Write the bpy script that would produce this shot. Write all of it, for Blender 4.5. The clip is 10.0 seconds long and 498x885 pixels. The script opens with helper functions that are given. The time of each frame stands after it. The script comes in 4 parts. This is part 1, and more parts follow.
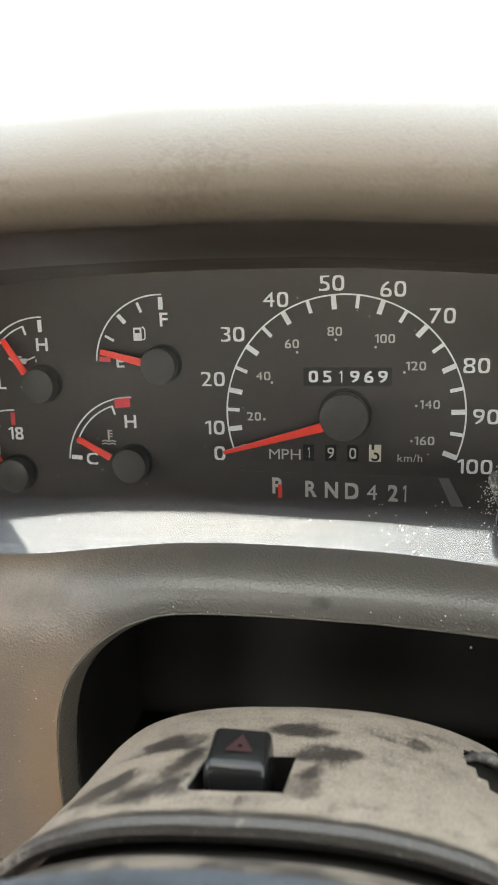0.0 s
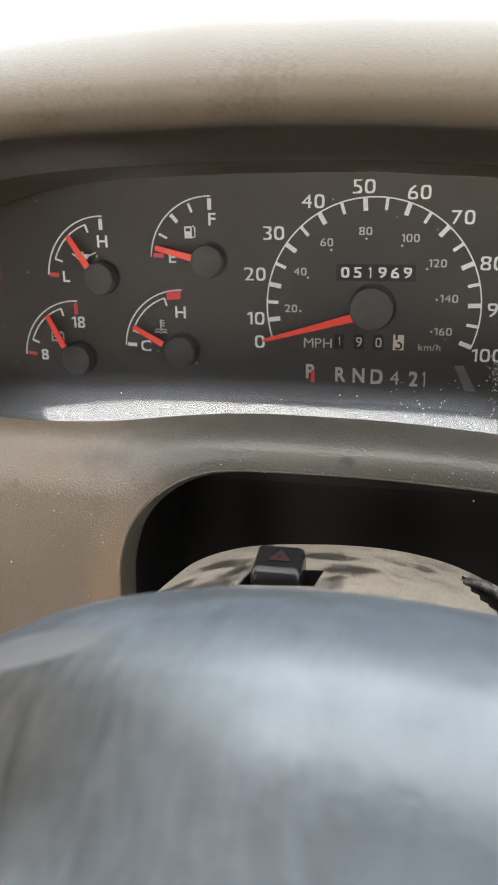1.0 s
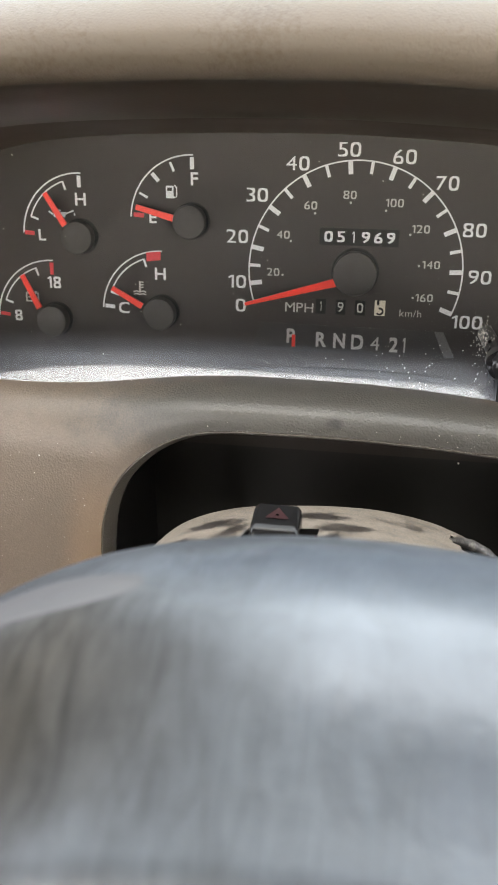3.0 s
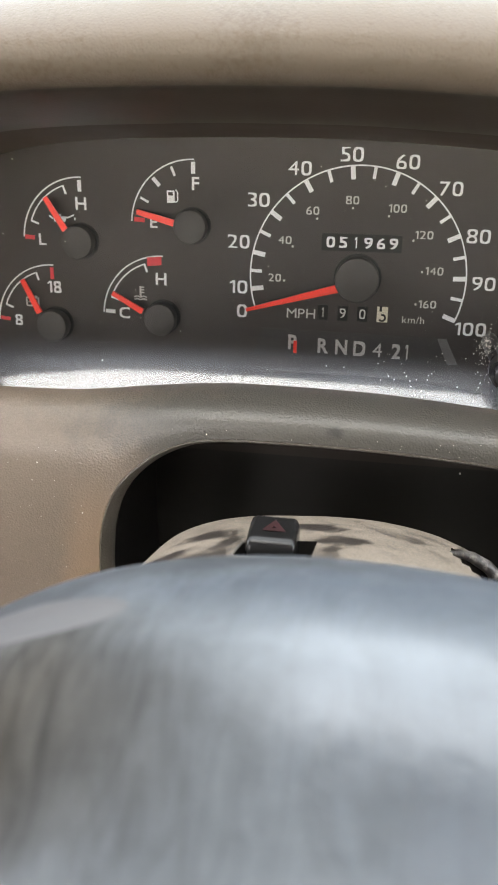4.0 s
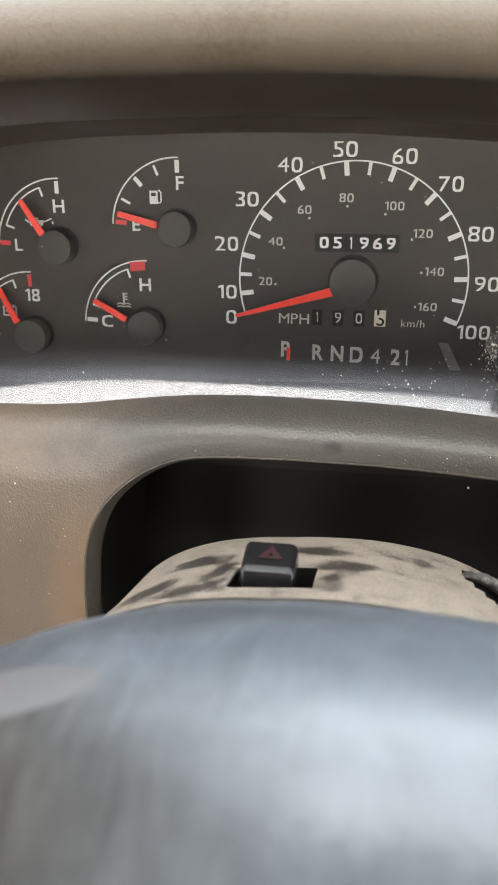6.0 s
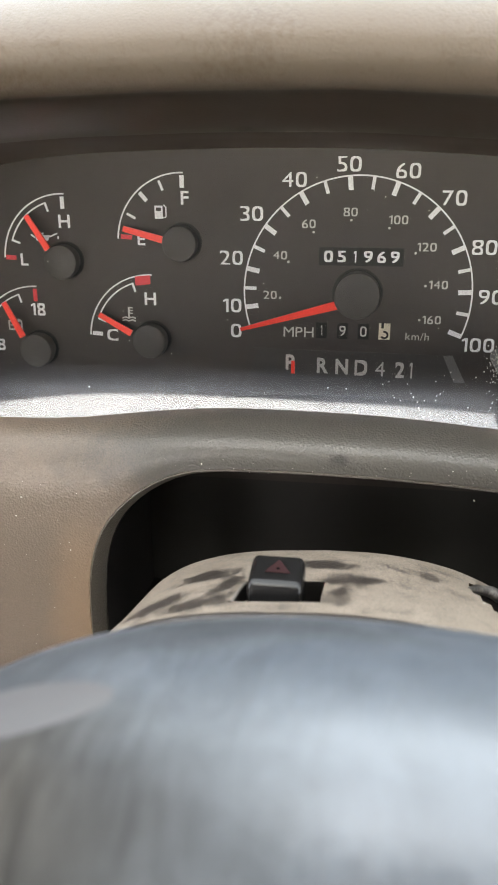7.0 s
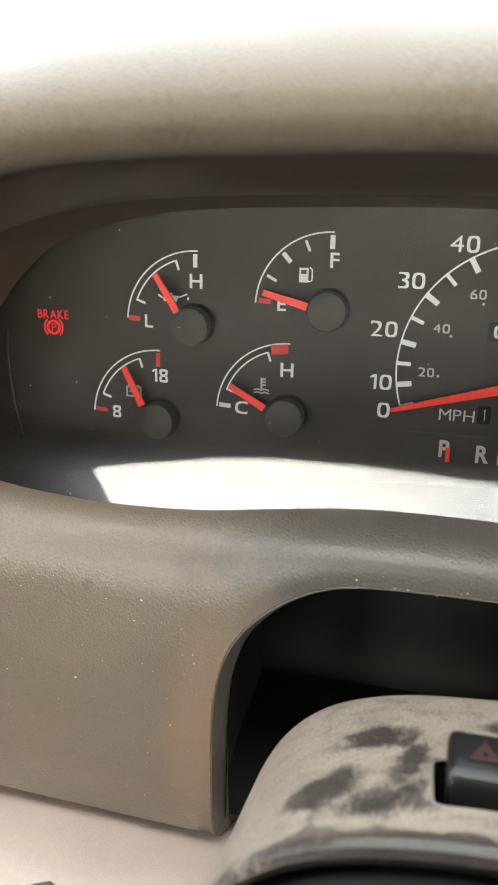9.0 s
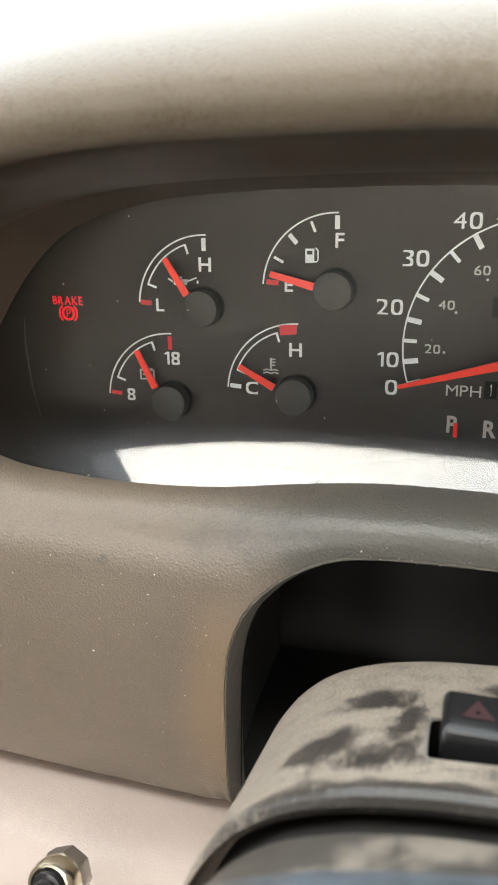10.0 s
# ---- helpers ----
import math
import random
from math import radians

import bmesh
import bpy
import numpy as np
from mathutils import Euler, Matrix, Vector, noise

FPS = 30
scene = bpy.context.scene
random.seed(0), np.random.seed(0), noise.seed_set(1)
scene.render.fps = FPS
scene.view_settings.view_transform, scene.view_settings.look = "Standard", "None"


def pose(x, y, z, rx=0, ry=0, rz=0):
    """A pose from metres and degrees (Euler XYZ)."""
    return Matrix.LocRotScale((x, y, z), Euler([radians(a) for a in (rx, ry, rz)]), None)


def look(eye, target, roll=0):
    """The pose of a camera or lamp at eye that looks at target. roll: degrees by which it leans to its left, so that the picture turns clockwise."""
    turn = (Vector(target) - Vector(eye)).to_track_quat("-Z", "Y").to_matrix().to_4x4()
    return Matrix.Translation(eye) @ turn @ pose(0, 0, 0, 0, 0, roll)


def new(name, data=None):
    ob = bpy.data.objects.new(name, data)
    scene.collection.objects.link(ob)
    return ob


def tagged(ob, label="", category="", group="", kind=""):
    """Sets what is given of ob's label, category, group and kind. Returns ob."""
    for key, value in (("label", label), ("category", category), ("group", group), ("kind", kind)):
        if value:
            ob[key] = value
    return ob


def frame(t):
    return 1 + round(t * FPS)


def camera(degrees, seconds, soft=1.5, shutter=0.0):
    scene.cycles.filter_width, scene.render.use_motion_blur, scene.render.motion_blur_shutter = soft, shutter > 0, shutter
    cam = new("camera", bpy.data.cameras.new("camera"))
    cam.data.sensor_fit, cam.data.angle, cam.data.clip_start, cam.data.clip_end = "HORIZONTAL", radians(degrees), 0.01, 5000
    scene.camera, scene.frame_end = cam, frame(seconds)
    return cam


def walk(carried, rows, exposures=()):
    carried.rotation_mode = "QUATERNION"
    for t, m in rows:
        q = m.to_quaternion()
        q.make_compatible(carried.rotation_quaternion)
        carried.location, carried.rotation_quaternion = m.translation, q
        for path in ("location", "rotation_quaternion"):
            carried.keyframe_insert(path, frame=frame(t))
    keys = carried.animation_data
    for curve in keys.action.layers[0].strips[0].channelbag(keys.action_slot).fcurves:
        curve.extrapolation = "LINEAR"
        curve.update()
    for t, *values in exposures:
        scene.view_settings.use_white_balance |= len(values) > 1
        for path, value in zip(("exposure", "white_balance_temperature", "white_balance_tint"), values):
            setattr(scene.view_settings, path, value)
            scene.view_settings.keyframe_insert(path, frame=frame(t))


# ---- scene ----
TILT = 12.0
BASE = pose(0, 0, 0.75, -TILT, 0, 0)      # the dial plate's own frame: x right, y ahead, z up along the plate
cam = camera(34.2, 10.0)
cam.data.dof.use_dof, cam.data.dof.focus_distance, cam.data.dof.aperture_fstop = True, 0.36, 24.0
PATH = [
    (0, (0.0232, -0.3707, 0.0765), (-0.3365, 1.5412, -0.3872), -1.4),
    (0.2, (0.0250, -0.3861, 0.0748), (-0.3289, 1.5253, -0.3956), -0.8),
    (0.5, (0.0223, -0.4062, 0.0685), (-0.3401, 1.4884, -0.4598), -0.1),
    (1, (0.0277, -0.4255, 0.0703), (-0.3877, 1.4228, -0.5712), -0.9),
    (1.5, (0.0283, -0.4289, 0.0714), (-0.3781, 1.4186, -0.5779), -0.4),
    (2, (0.0223, -0.4386, 0.0759), (-0.3378, 1.4097, -0.5980), 0.4),
    (2.5, (0.0068, -0.4324, 0.0707), (-0.2874, 1.4184, -0.6279), 1.0),
    (2.7, (0.0090, -0.4277, 0.0634), (-0.2716, 1.4247, -0.6364), 0.9),
    (3.8, (0.0109, -0.4398, 0.0662), (-0.2808, 1.4165, -0.6186), 1.0),
    (4, (0.0126, -0.4243, 0.0666), (-0.2862, 1.4254, -0.6330), 1.0),
    (4.5, (0.0102, -0.4025, 0.0586), (-0.2700, 1.4433, -0.6588), 0.9),
    (5, (0.0101, -0.4010, 0.0587), (-0.2763, 1.4486, -0.6464), 0.2),
    (5.5, (0.0098, -0.4013, 0.0613), (-0.2729, 1.4555, -0.6261), 0.2),
    (5.7, (0.0096, -0.4010, 0.0623), (-0.2720, 1.4541, -0.6300), 0.2),
    (6.8, (0.0070, -0.3993, 0.0638), (-0.2786, 1.4605, -0.6140), -0.2),
    (7, (0.0074, -0.4008, 0.0639), (-0.2808, 1.4634, -0.6007), -0.1),
    (7.5, (0.0035, -0.4018, 0.0668), (-0.3106, 1.4641, -0.5812), 0.6),
    (7.8, (-0.0162, -0.3799, 0.0747), (-0.3593, 1.4859, -0.5587), 1.3),
    (8, (-0.0266, -0.3650, 0.0783), (-0.3958, 1.4940, -0.5604), 1.4),
    (8.5, (-0.0373, -0.3483, 0.0731), (-0.4860, 1.5043, -0.5323), 0.7),
    (9, (-0.0378, -0.3525, 0.0765), (-0.4819, 1.4991, -0.5352), 1.06),
    (9.5, (-0.0383, -0.3498, 0.0732), (-0.5130, 1.4914, -0.5472), -0.0),
    (10, (-0.0271, -0.3589, 0.0745), (-0.5403, 1.4662, -0.5622), -0.6),
]
walk(cam, [(t, BASE @ look(eye, target, roll)) for t, eye, target, roll in PATH], exposures=[(0, 3.39, 7680, 9), (0.6, 3.33, 7740, 11), (1.5, 3.46, 7760, 12), (2.5, 3.52, 7780, 13), (4, 3.62, 7820, 13.5), (7.5, 3.6, 7830, 13), (8.5, 3.62, 7830, 10), (10, 3.62, 7800, 10)])

# ---- light ----
world = bpy.data.worlds.new("sky")
scene.world = world
world.use_nodes = True
wn = world.node_tree.nodes
sky = wn.new("ShaderNodeTexSky")
sky.sky_type, sky.sun_disc = "NISHITA", False
sky.sun_elevation, sky.sun_rotation = radians(52), radians(200)
sky.air_density, sky.dust_density, sky.ozone_density = 1.0, 1.6, 1.0
wn["Background"].inputs["Strength"].default_value = 0.15
hazy = wn.new("ShaderNodeHueSaturation")
hazy.inputs["Saturation"].default_value = 0.65
world.node_tree.links.new(sky.outputs["Color"], hazy.inputs["Color"])
world.node_tree.links.new(hazy.outputs["Color"], wn["Background"].inputs["Color"])
sun = new("sun", bpy.data.lights.new("sun", "SUN"))
sun.data.energy, sun.data.angle, sun.data.color = 0.5, radians(160), (0.97, 0.99, 1.0)
sun.matrix_world = look((0.6, -0.9, 6), (0, 0, 0))


# ---- materials ----
def plastic(name, color, rough=0.5, grain=0.0008, bump=0.25, var=0.18, dust=(0.2, 0.18, 0.155), dusty=0.0, spec=0.5, specks=0.0):
    """Moulded plastic: pebbled grain, cloudy colour changes, a film of dust and bright specks."""
    m = bpy.data.materials.new(name)
    m.use_nodes = True
    t = m.node_tree
    n, l = t.nodes, t.links
    b = n["Principled BSDF"]
    b.inputs["Roughness"].default_value = rough
    b.inputs["Specular IOR Level"].default_value = spec
    tc = n.new("ShaderNodeTexCoord")
    cloud = n.new("ShaderNodeTexNoise")
    cloud.inputs["Scale"].default_value, cloud.inputs["Detail"].default_value = 22, 6
    l.new(tc.outputs["Object"], cloud.inputs["Vector"])
    fine = n.new("ShaderNodeTexNoise")
    fine.inputs["Scale"].default_value, fine.inputs["Detail"].default_value = 420, 3
    l.new(tc.outputs["Object"], fine.inputs["Vector"])
    mix = n.new("ShaderNodeMix")
    mix.data_type = "RGBA"
    mix.inputs["A"].default_value = (*[c * (1 - var) for c in color], 1)
    mix.inputs["B"].default_value = (*[c * (1 + var) for c in color], 1)
    l.new(cloud.outputs["Fac"], mix.inputs["Factor"])
    out = mix.outputs["Result"]
    if dusty:
        ramp = n.new("ShaderNodeMapRange")
        ramp.inputs["From Min"].default_value, ramp.inputs["From Max"].default_value = 0.45, 0.75
        ramp.inputs["To Max"].default_value = dusty
        mul = n.new("ShaderNodeMath")
        mul.operation = "MULTIPLY_ADD"
        mul.inputs[1].default_value, mul.inputs[2].default_value = 0.45, 0.28
        l.new(fine.outputs["Fac"], mul.inputs[0])
        add = n.new("ShaderNodeMath")
        add.operation = "MULTIPLY_ADD"
        add.inputs[1].default_value = 0.5
        l.new(cloud.outputs["Fac"], add.inputs[0])
        l.new(mul.outputs["Value"], add.inputs[2])
        l.new(add.outputs["Value"], ramp.inputs["Value"])
        d = n.new("ShaderNodeMix")
        d.data_type = "RGBA"
        d.inputs["B"].default_value = (*dust, 1)
        l.new(ramp.outputs["Result"], d.inputs["Factor"])
        l.new(out, d.inputs["A"])
        out = d.outputs["Result"]
    if specks:
        v = n.new("ShaderNodeTexVoronoi")
        v.inputs["Scale"].default_value = specks
        l.new(tc.outputs["Object"], v.inputs["Vector"])
        r = n.new("ShaderNodeMapRange")
        r.inputs["From Min"].default_value, r.inputs["From Max"].default_value = 0.06, 0.03
        l.new(v.outputs["Distance"], r.inputs["Value"])
        pick = n.new("ShaderNodeMath")
        pick.operation = "GREATER_THAN"
        pick.inputs[1].default_value = 0.86
        sep = n.new("ShaderNodeSeparateColor")
        l.new(v.outputs["Color"], sep.inputs["Color"])
        l.new(sep.outputs["Red"], pick.inputs[0])
        both = n.new("ShaderNodeMath")
        both.operation = "MULTIPLY"
        l.new(r.outputs["Result"], both.inputs[0])
        l.new(pick.outputs["Value"], both.inputs[1])
        d = n.new("ShaderNodeMix")
        d.data_type = "RGBA"
        d.inputs["B"].default_value = (0.55, 0.52, 0.47, 1)
        l.new(both.outputs["Value"], d.inputs["Factor"])
        l.new(out, d.inputs["A"])
        out = d.outputs["Result"]
    l.new(out, b.inputs["Base Color"])
    if bump:
        v = n.new("ShaderNodeTexVoronoi")
        v.feature = "SMOOTH_F1"
        v.inputs["Scale"].default_value = 1 / grain
        l.new(tc.outputs["Object"], v.inputs["Vector"])
        bp = n.new("ShaderNodeBump")
        bp.inputs["Strength"].default_value, bp.inputs["Distance"].default_value = bump, 0.0004
        l.new(v.outputs["Distance"], bp.inputs["Height"])
        l.new(bp.outputs["Normal"], b.inputs["Normal"])
        rr = n.new("ShaderNodeMapRange")
        rr.inputs["To Min"].default_value, rr.inputs["To Max"].default_value = rough - 0.1, rough + 0.12
        l.new(cloud.outputs["Fac"], rr.inputs["Value"])
        l.new(rr.outputs["Result"], b.inputs["Roughness"])
    return m


def plain(name, color, rough=0.5, metal=0.0, spec=0.5, emit=0.0):
    m = bpy.data.materials.new(name)
    m.use_nodes = True
    b = m.node_tree.nodes["Principled BSDF"]
    b.inputs["Base Color"].default_value = (*color, 1)
    b.inputs["Roughness"].default_value, b.inputs["Metallic"].default_value = rough, metal
    b.inputs["Specular IOR Level"].default_value = spec
    if emit:
        b.inputs["Emission Color"].default_value = (*color, 1)
        b.inputs["Emission Strength"].default_value = emit
    return m


def clear(name, ior, rough, tint=(1, 1, 1)):
    """A thin clear sheet: see-through, with a Fresnel gloss."""
    m = bpy.data.materials.new(name)
    m.use_nodes = True
    t = m.node_tree
    n, l = t.nodes, t.links
    n.remove(n["Principled BSDF"])
    edge_on = n.new("ShaderNodeLayerWeight")
    edge_on.inputs["Blend"].default_value = 0.5
    power = n.new("ShaderNodeMath")
    power.operation = "POWER"
    power.inputs[1].default_value = 5
    l.new(edge_on.outputs["Facing"], power.inputs[0])
    f0 = ((ior - 1) / (ior + 1)) ** 2
    f = n.new("ShaderNodeMath")
    f.operation = "MULTIPLY_ADD"
    f.inputs[1].default_value, f.inputs[2].default_value = 1 - f0, f0
    l.new(power.outputs["Value"], f.inputs[0])
    see = n.new("ShaderNodeBsdfTransparent")
    see.inputs["Color"].default_value = (*tint, 1)
    g = n.new("ShaderNodeBsdfGlossy")
    g.inputs["Roughness"].default_value = rough
    mix = n.new("ShaderNodeMixShader")
    l.new(f.outputs["Value"], mix.inputs["Fac"])
    l.new(see.outputs["BSDF"], mix.inputs[1])
    l.new(g.outputs["BSDF"], mix.inputs[2])
    l.new(mix.outputs["Shader"], n["Material Output"].inputs["Surface"])
    return m


def smudged(name, dust, bare, blots, base=0.0, scale=75, rub=0.5, bare_rough=0.36, ridges=2.4, fine=0.75, dull=0.66, sand=0.0, pebble=0.5, bare_at=0.82):
    """Plastic under a coat of dust, rubbed bare in finger blotches: blots are (x, y, z, turn, rx, ry, rz, how much) in millimetres and degrees."""
    m = plastic(name, dust, dull, grain=0.0009, bump=pebble, var=0.16, specks=90)
    t = m.node_tree
    n, l = t.nodes, t.links
    b = n["Principled BSDF"]
    tc = n.new("ShaderNodeTexCoord")
    place = tc.outputs["Object"]

    def noise(size, detail, rough=0.5, vector=place):
        q = n.new("ShaderNodeTexNoise")
        q.inputs["Scale"].default_value, q.inputs["Detail"].default_value, q.inputs["Roughness"].default_value = size, detail, rough
        l.new(vector, q.inputs["Vector"])
        return q

    def calc(how, a, c=0.0, d=0.0):
        q = n.new("ShaderNodeMath")
        q.operation = how
        for k, v in enumerate((a, c, d)):
            if isinstance(v, (int, float)):
                q.inputs[k].default_value = v
            else:
                l.new(v, q.inputs[k])
        return q.outputs["Value"]

    cloud, grit, warp = noise(scale, 4, 0.6), noise(1300, 3), noise(190, 3)
    ridged = n.new("ShaderNodeMapping")
    ridged.inputs["Rotation"].default_value, ridged.inputs["Scale"].default_value = (0.3, 0, radians(-40)), (900, 130, 300)
    l.new(place, ridged.inputs["Vector"])
    ridge = noise(1.0, 2, 0.5, ridged.outputs["Vector"])
    bend = n.new("ShaderNodeVectorMath")
    bend.operation = "MULTIPLY_ADD"
    bend.inputs[1].default_value = (0.006, 0.006, 0.006)
    l.new(warp.outputs["Color"], bend.inputs[0])
    l.new(place, bend.inputs[2])
    total = base
    for x, y, z, turn, rx, ry, rz, much in blots:
        mp = n.new("ShaderNodeMapping")
        mp.vector_type = "TEXTURE"
        mp.inputs["Location"].default_value = [p * MM + 0.003 for p in (x, y, z)]
        mp.inputs["Rotation"].default_value = (0, 0, radians(turn))
        mp.inputs["Scale"].default_value = (rx * MM, ry * MM, rz * MM)
        l.new(bend.outputs["Vector"], mp.inputs["Vector"])
        f = n.new("ShaderNodeVectorMath")
        f.operation = "LENGTH"
        l.new(mp.outputs["Vector"], f.inputs[0])
        r = n.new("ShaderNodeMapRange")
        r.inputs["From Min"].default_value, r.inputs["From Max"].default_value = 1.35, 0.45
        r.inputs["To Max"].default_value = much
        l.new(f.outputs["Value"], r.inputs["Value"])
        total = calc("MAXIMUM", total, r.outputs["Result"])
    worn = calc("MULTIPLY_ADD", calc("SUBTRACT", cloud.outputs["Fac"], 0.5), rub * 1.4, total)
    worn = calc("MULTIPLY_ADD", calc("SUBTRACT", grit.outputs["Fac"], 0.5), fine, worn)
    worn = calc("MULTIPLY_ADD", calc("SUBTRACT", ridge.outputs["Fac"], 0.5), calc("MULTIPLY", total, ridges), worn)
    r = n.new("ShaderNodeMapRange")
    r.interpolation_type = "SMOOTHSTEP"
    r.inputs["From Min"].default_value, r.inputs["From Max"].default_value = 0.16, bare_at
    r.inputs["To Max"].default_value = 0.92
    l.new(worn, r.inputs["Value"])
    mix = n.new("ShaderNodeMix")
    mix.data_type = "RGBA"
    l.new(b.inputs["Base Color"].links[0].from_socket, mix.inputs["A"])
    mix.inputs["B"].default_value = (*bare, 1)
    l.new(r.outputs["Result"], mix.inputs["Factor"])
    l.new(mix.outputs["Result"], b.inputs["Base Color"])
    if sand:
        speck = noise(1500, 2, 0.6)
        grey = n.new("ShaderNodeMapRange")
        grey.inputs["From Min"].default_value, grey.inputs["From Max"].default_value = 0.3, 0.7
        grey.inputs["To Min"].default_value, grey.inputs["To Max"].default_value = 1 - sand, 1 + sand
        l.new(speck.outputs["Fac"], grey.inputs["Value"])
        times = n.new("ShaderNodeVectorMath")
        times.operation = "MULTIPLY"
        l.new(mix.outputs["Result"], times.inputs[0])
        l.new(grey.outputs["Result"], times.inputs[1])
        l.new(times.outputs["Vector"], b.inputs["Base Color"])
    gloss = n.new("ShaderNodeMix")
    l.new(r.outputs["Result"], gloss.inputs["Factor"])
    l.new(b.inputs["Roughness"].links[0].from_socket, gloss.inputs["A"])
    gloss.inputs["B"].default_value = bare_rough
    l.new(gloss.outputs["Result"], b.inputs["Roughness"])
    return m


MM = 0.001
# rubbed places on the column shroud, from its base point
BLOTS = [(x - 5, y + 160, z + 90, *rest) for x, y, z, *rest in (
    (-45, -151, -76.5, 4, 13, 8, 10, 1.15), (-36, -168, -69, 78, 20, 4.5, 9, 0.95), (-57, -181, -72.4, 55, 13, 9, 12, 1.15),
    (-41, -190, -64.5, 14, 13, 7.5, 8, 1.15), (-56, -203, -65, 10, 10, 4, 8, 0.6), (-70, -214, -70, 40, 11, 4, 9, 0.7),
    (-66, -196, -72, 50, 10, 2.5, 8, 0.5), (-5, -142, -73.3, -10, 12, 7, 9, 1.05), (4, -160, -69, 10, 11, 8, 9, 1.1),
    (0, -186, -61, 30, 9, 10, 8, 0.62), (27, -141, -74.6, -10, 14, 6, 9, 0.65), (-16, -197, -58, 0, 24, 4, 9, 0.4),
    (-35, -184, -63, 80, 11, 4, 8, 1.0), (1, -176, -63.5, 80, 10, 4, 8, 0.9), (-6, -214, -55, 0, 105, 10, 40, 1.3))]
DASH = plastic("taupe_dash_plastic", (0.073, 0.049, 0.029), 0.5, grain=0.0009, bump=0.38, dusty=0.35, spec=0.38, specks=90)
# lower bezel: greasy spots, greyer bands above the opening, from the dashboard's base point
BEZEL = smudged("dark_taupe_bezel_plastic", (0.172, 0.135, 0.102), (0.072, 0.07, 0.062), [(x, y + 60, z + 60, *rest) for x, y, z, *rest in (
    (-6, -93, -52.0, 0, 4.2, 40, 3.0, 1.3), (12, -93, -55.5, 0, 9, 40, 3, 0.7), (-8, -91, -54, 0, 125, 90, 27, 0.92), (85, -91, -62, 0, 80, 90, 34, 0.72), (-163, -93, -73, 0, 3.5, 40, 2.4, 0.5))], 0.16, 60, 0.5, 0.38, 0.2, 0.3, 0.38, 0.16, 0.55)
LOWER = plastic("pale_taupe_panel_plastic", (0.49, 0.395, 0.34), 0.42, dusty=0.2)
SHROUD = smudged("dusty_column_plastic", (0.262, 0.22, 0.177), (0.026, 0.023, 0.021), BLOTS, 0.25, 130, 1.3, 0.3, 1.5, 1.3, 0.66, 0.3, 0.6, 0.98)


def stained_or_dimmed(m, colour, blots, much, dull=None):
    """Adds soft stains, or patches that paint dimmer reflections: blots are (x, y, z, rx, ry, rz) in millimetres."""
    t = m.node_tree
    n, l = t.nodes, t.links
    b = n["Principled BSDF"]
    tc, warp, bend = n.new("ShaderNodeTexCoord"), n.new("ShaderNodeTexNoise"), n.new("ShaderNodeVectorMath")
    warp.inputs["Scale"].default_value, warp.inputs["Detail"].default_value = 45, 5
    l.new(tc.outputs["Object"], warp.inputs["Vector"])
    bend.operation, bend.inputs[1].default_value = "MULTIPLY_ADD", (0.02, 0.02, 0.02)
    l.new(warp.outputs["Color"], bend.inputs[0])
    l.new(tc.outputs["Object"], bend.inputs[2])
    for x, y, z, rx, ry, rz in blots:
        mp, f, r, mix = n.new("ShaderNodeMapping"), n.new("ShaderNodeVectorMath"), n.new("ShaderNodeMapRange"), n.new("ShaderNodeMix")
        mp.vector_type = "TEXTURE"
        mp.inputs["Location"].default_value = [p * MM + 0.01 for p in (x, y, z)]
        mp.inputs["Scale"].default_value = (rx * MM, ry * MM, rz * MM)
        l.new(bend.outputs["Vector"], mp.inputs["Vector"])
        f.operation = "LENGTH"
        l.new(mp.outputs["Vector"], f.inputs[0])
        r.interpolation_type = "SMOOTHSTEP"
        r.inputs["From Min"].default_value, r.inputs["From Max"].default_value, r.inputs["To Max"].default_value = 1.4, 0.2, much
        l.new(f.outputs["Value"], r.inputs["Value"])
        mix.data_type = "RGBA"
        mix.inputs["B"].default_value = (*colour, 1)
        l.new(r.outputs["Result"], mix.inputs["Factor"])
        l.new(b.inputs["Base Color"].links[0].from_socket, mix.inputs["A"])
        l.new(mix.outputs["Result"], b.inputs["Base Color"])
        if dull is not None:
            matt = n.new("ShaderNodeMix")
            matt.inputs["B"].default_value = dull
            l.new(r.outputs["Result"], matt.inputs["Factor"])
            l.new(b.inputs["Roughness"].links[0].from_socket, matt.inputs["A"])
            l.new(matt.outputs["Result"], b.inputs["Roughness"])
            l.new(matt.outputs["Result"], b.inputs["Coat Roughness"])
            for key, full, film in (("Specular IOR Level", 1.0, 0.12), ("Coat Weight", 0.45, 0.0)):
                less = n.new("ShaderNodeMix")
                less.inputs["A"].default_value, less.inputs["B"].default_value = full, film
                if b.inputs[key].links:
                    l.new(b.inputs[key].links[0].from_socket, less.inputs["A"])
                l.new(r.outputs["Result"], less.inputs["Factor"])
                l.new(less.outputs["Result"], b.inputs[key])
    return m


BEZEL.node_tree.nodes["Principled BSDF"].inputs["Specular IOR Level"].default_value = 0.8
# handled, tan-worn edge beside the column opening
BEZEL = stained_or_dimmed(BEZEL, (0.27, 0.18, 0.11), [(-114, -33, -58, 18, 60, 36), (-118, -33, -92, 17, 60, 32)], 0.58)
BEZEL = stained_or_dimmed(BEZEL, (0.022, 0.021, 0.019), [(-4, -33, 6.5, 5, 40, 3.2)], 0.85)


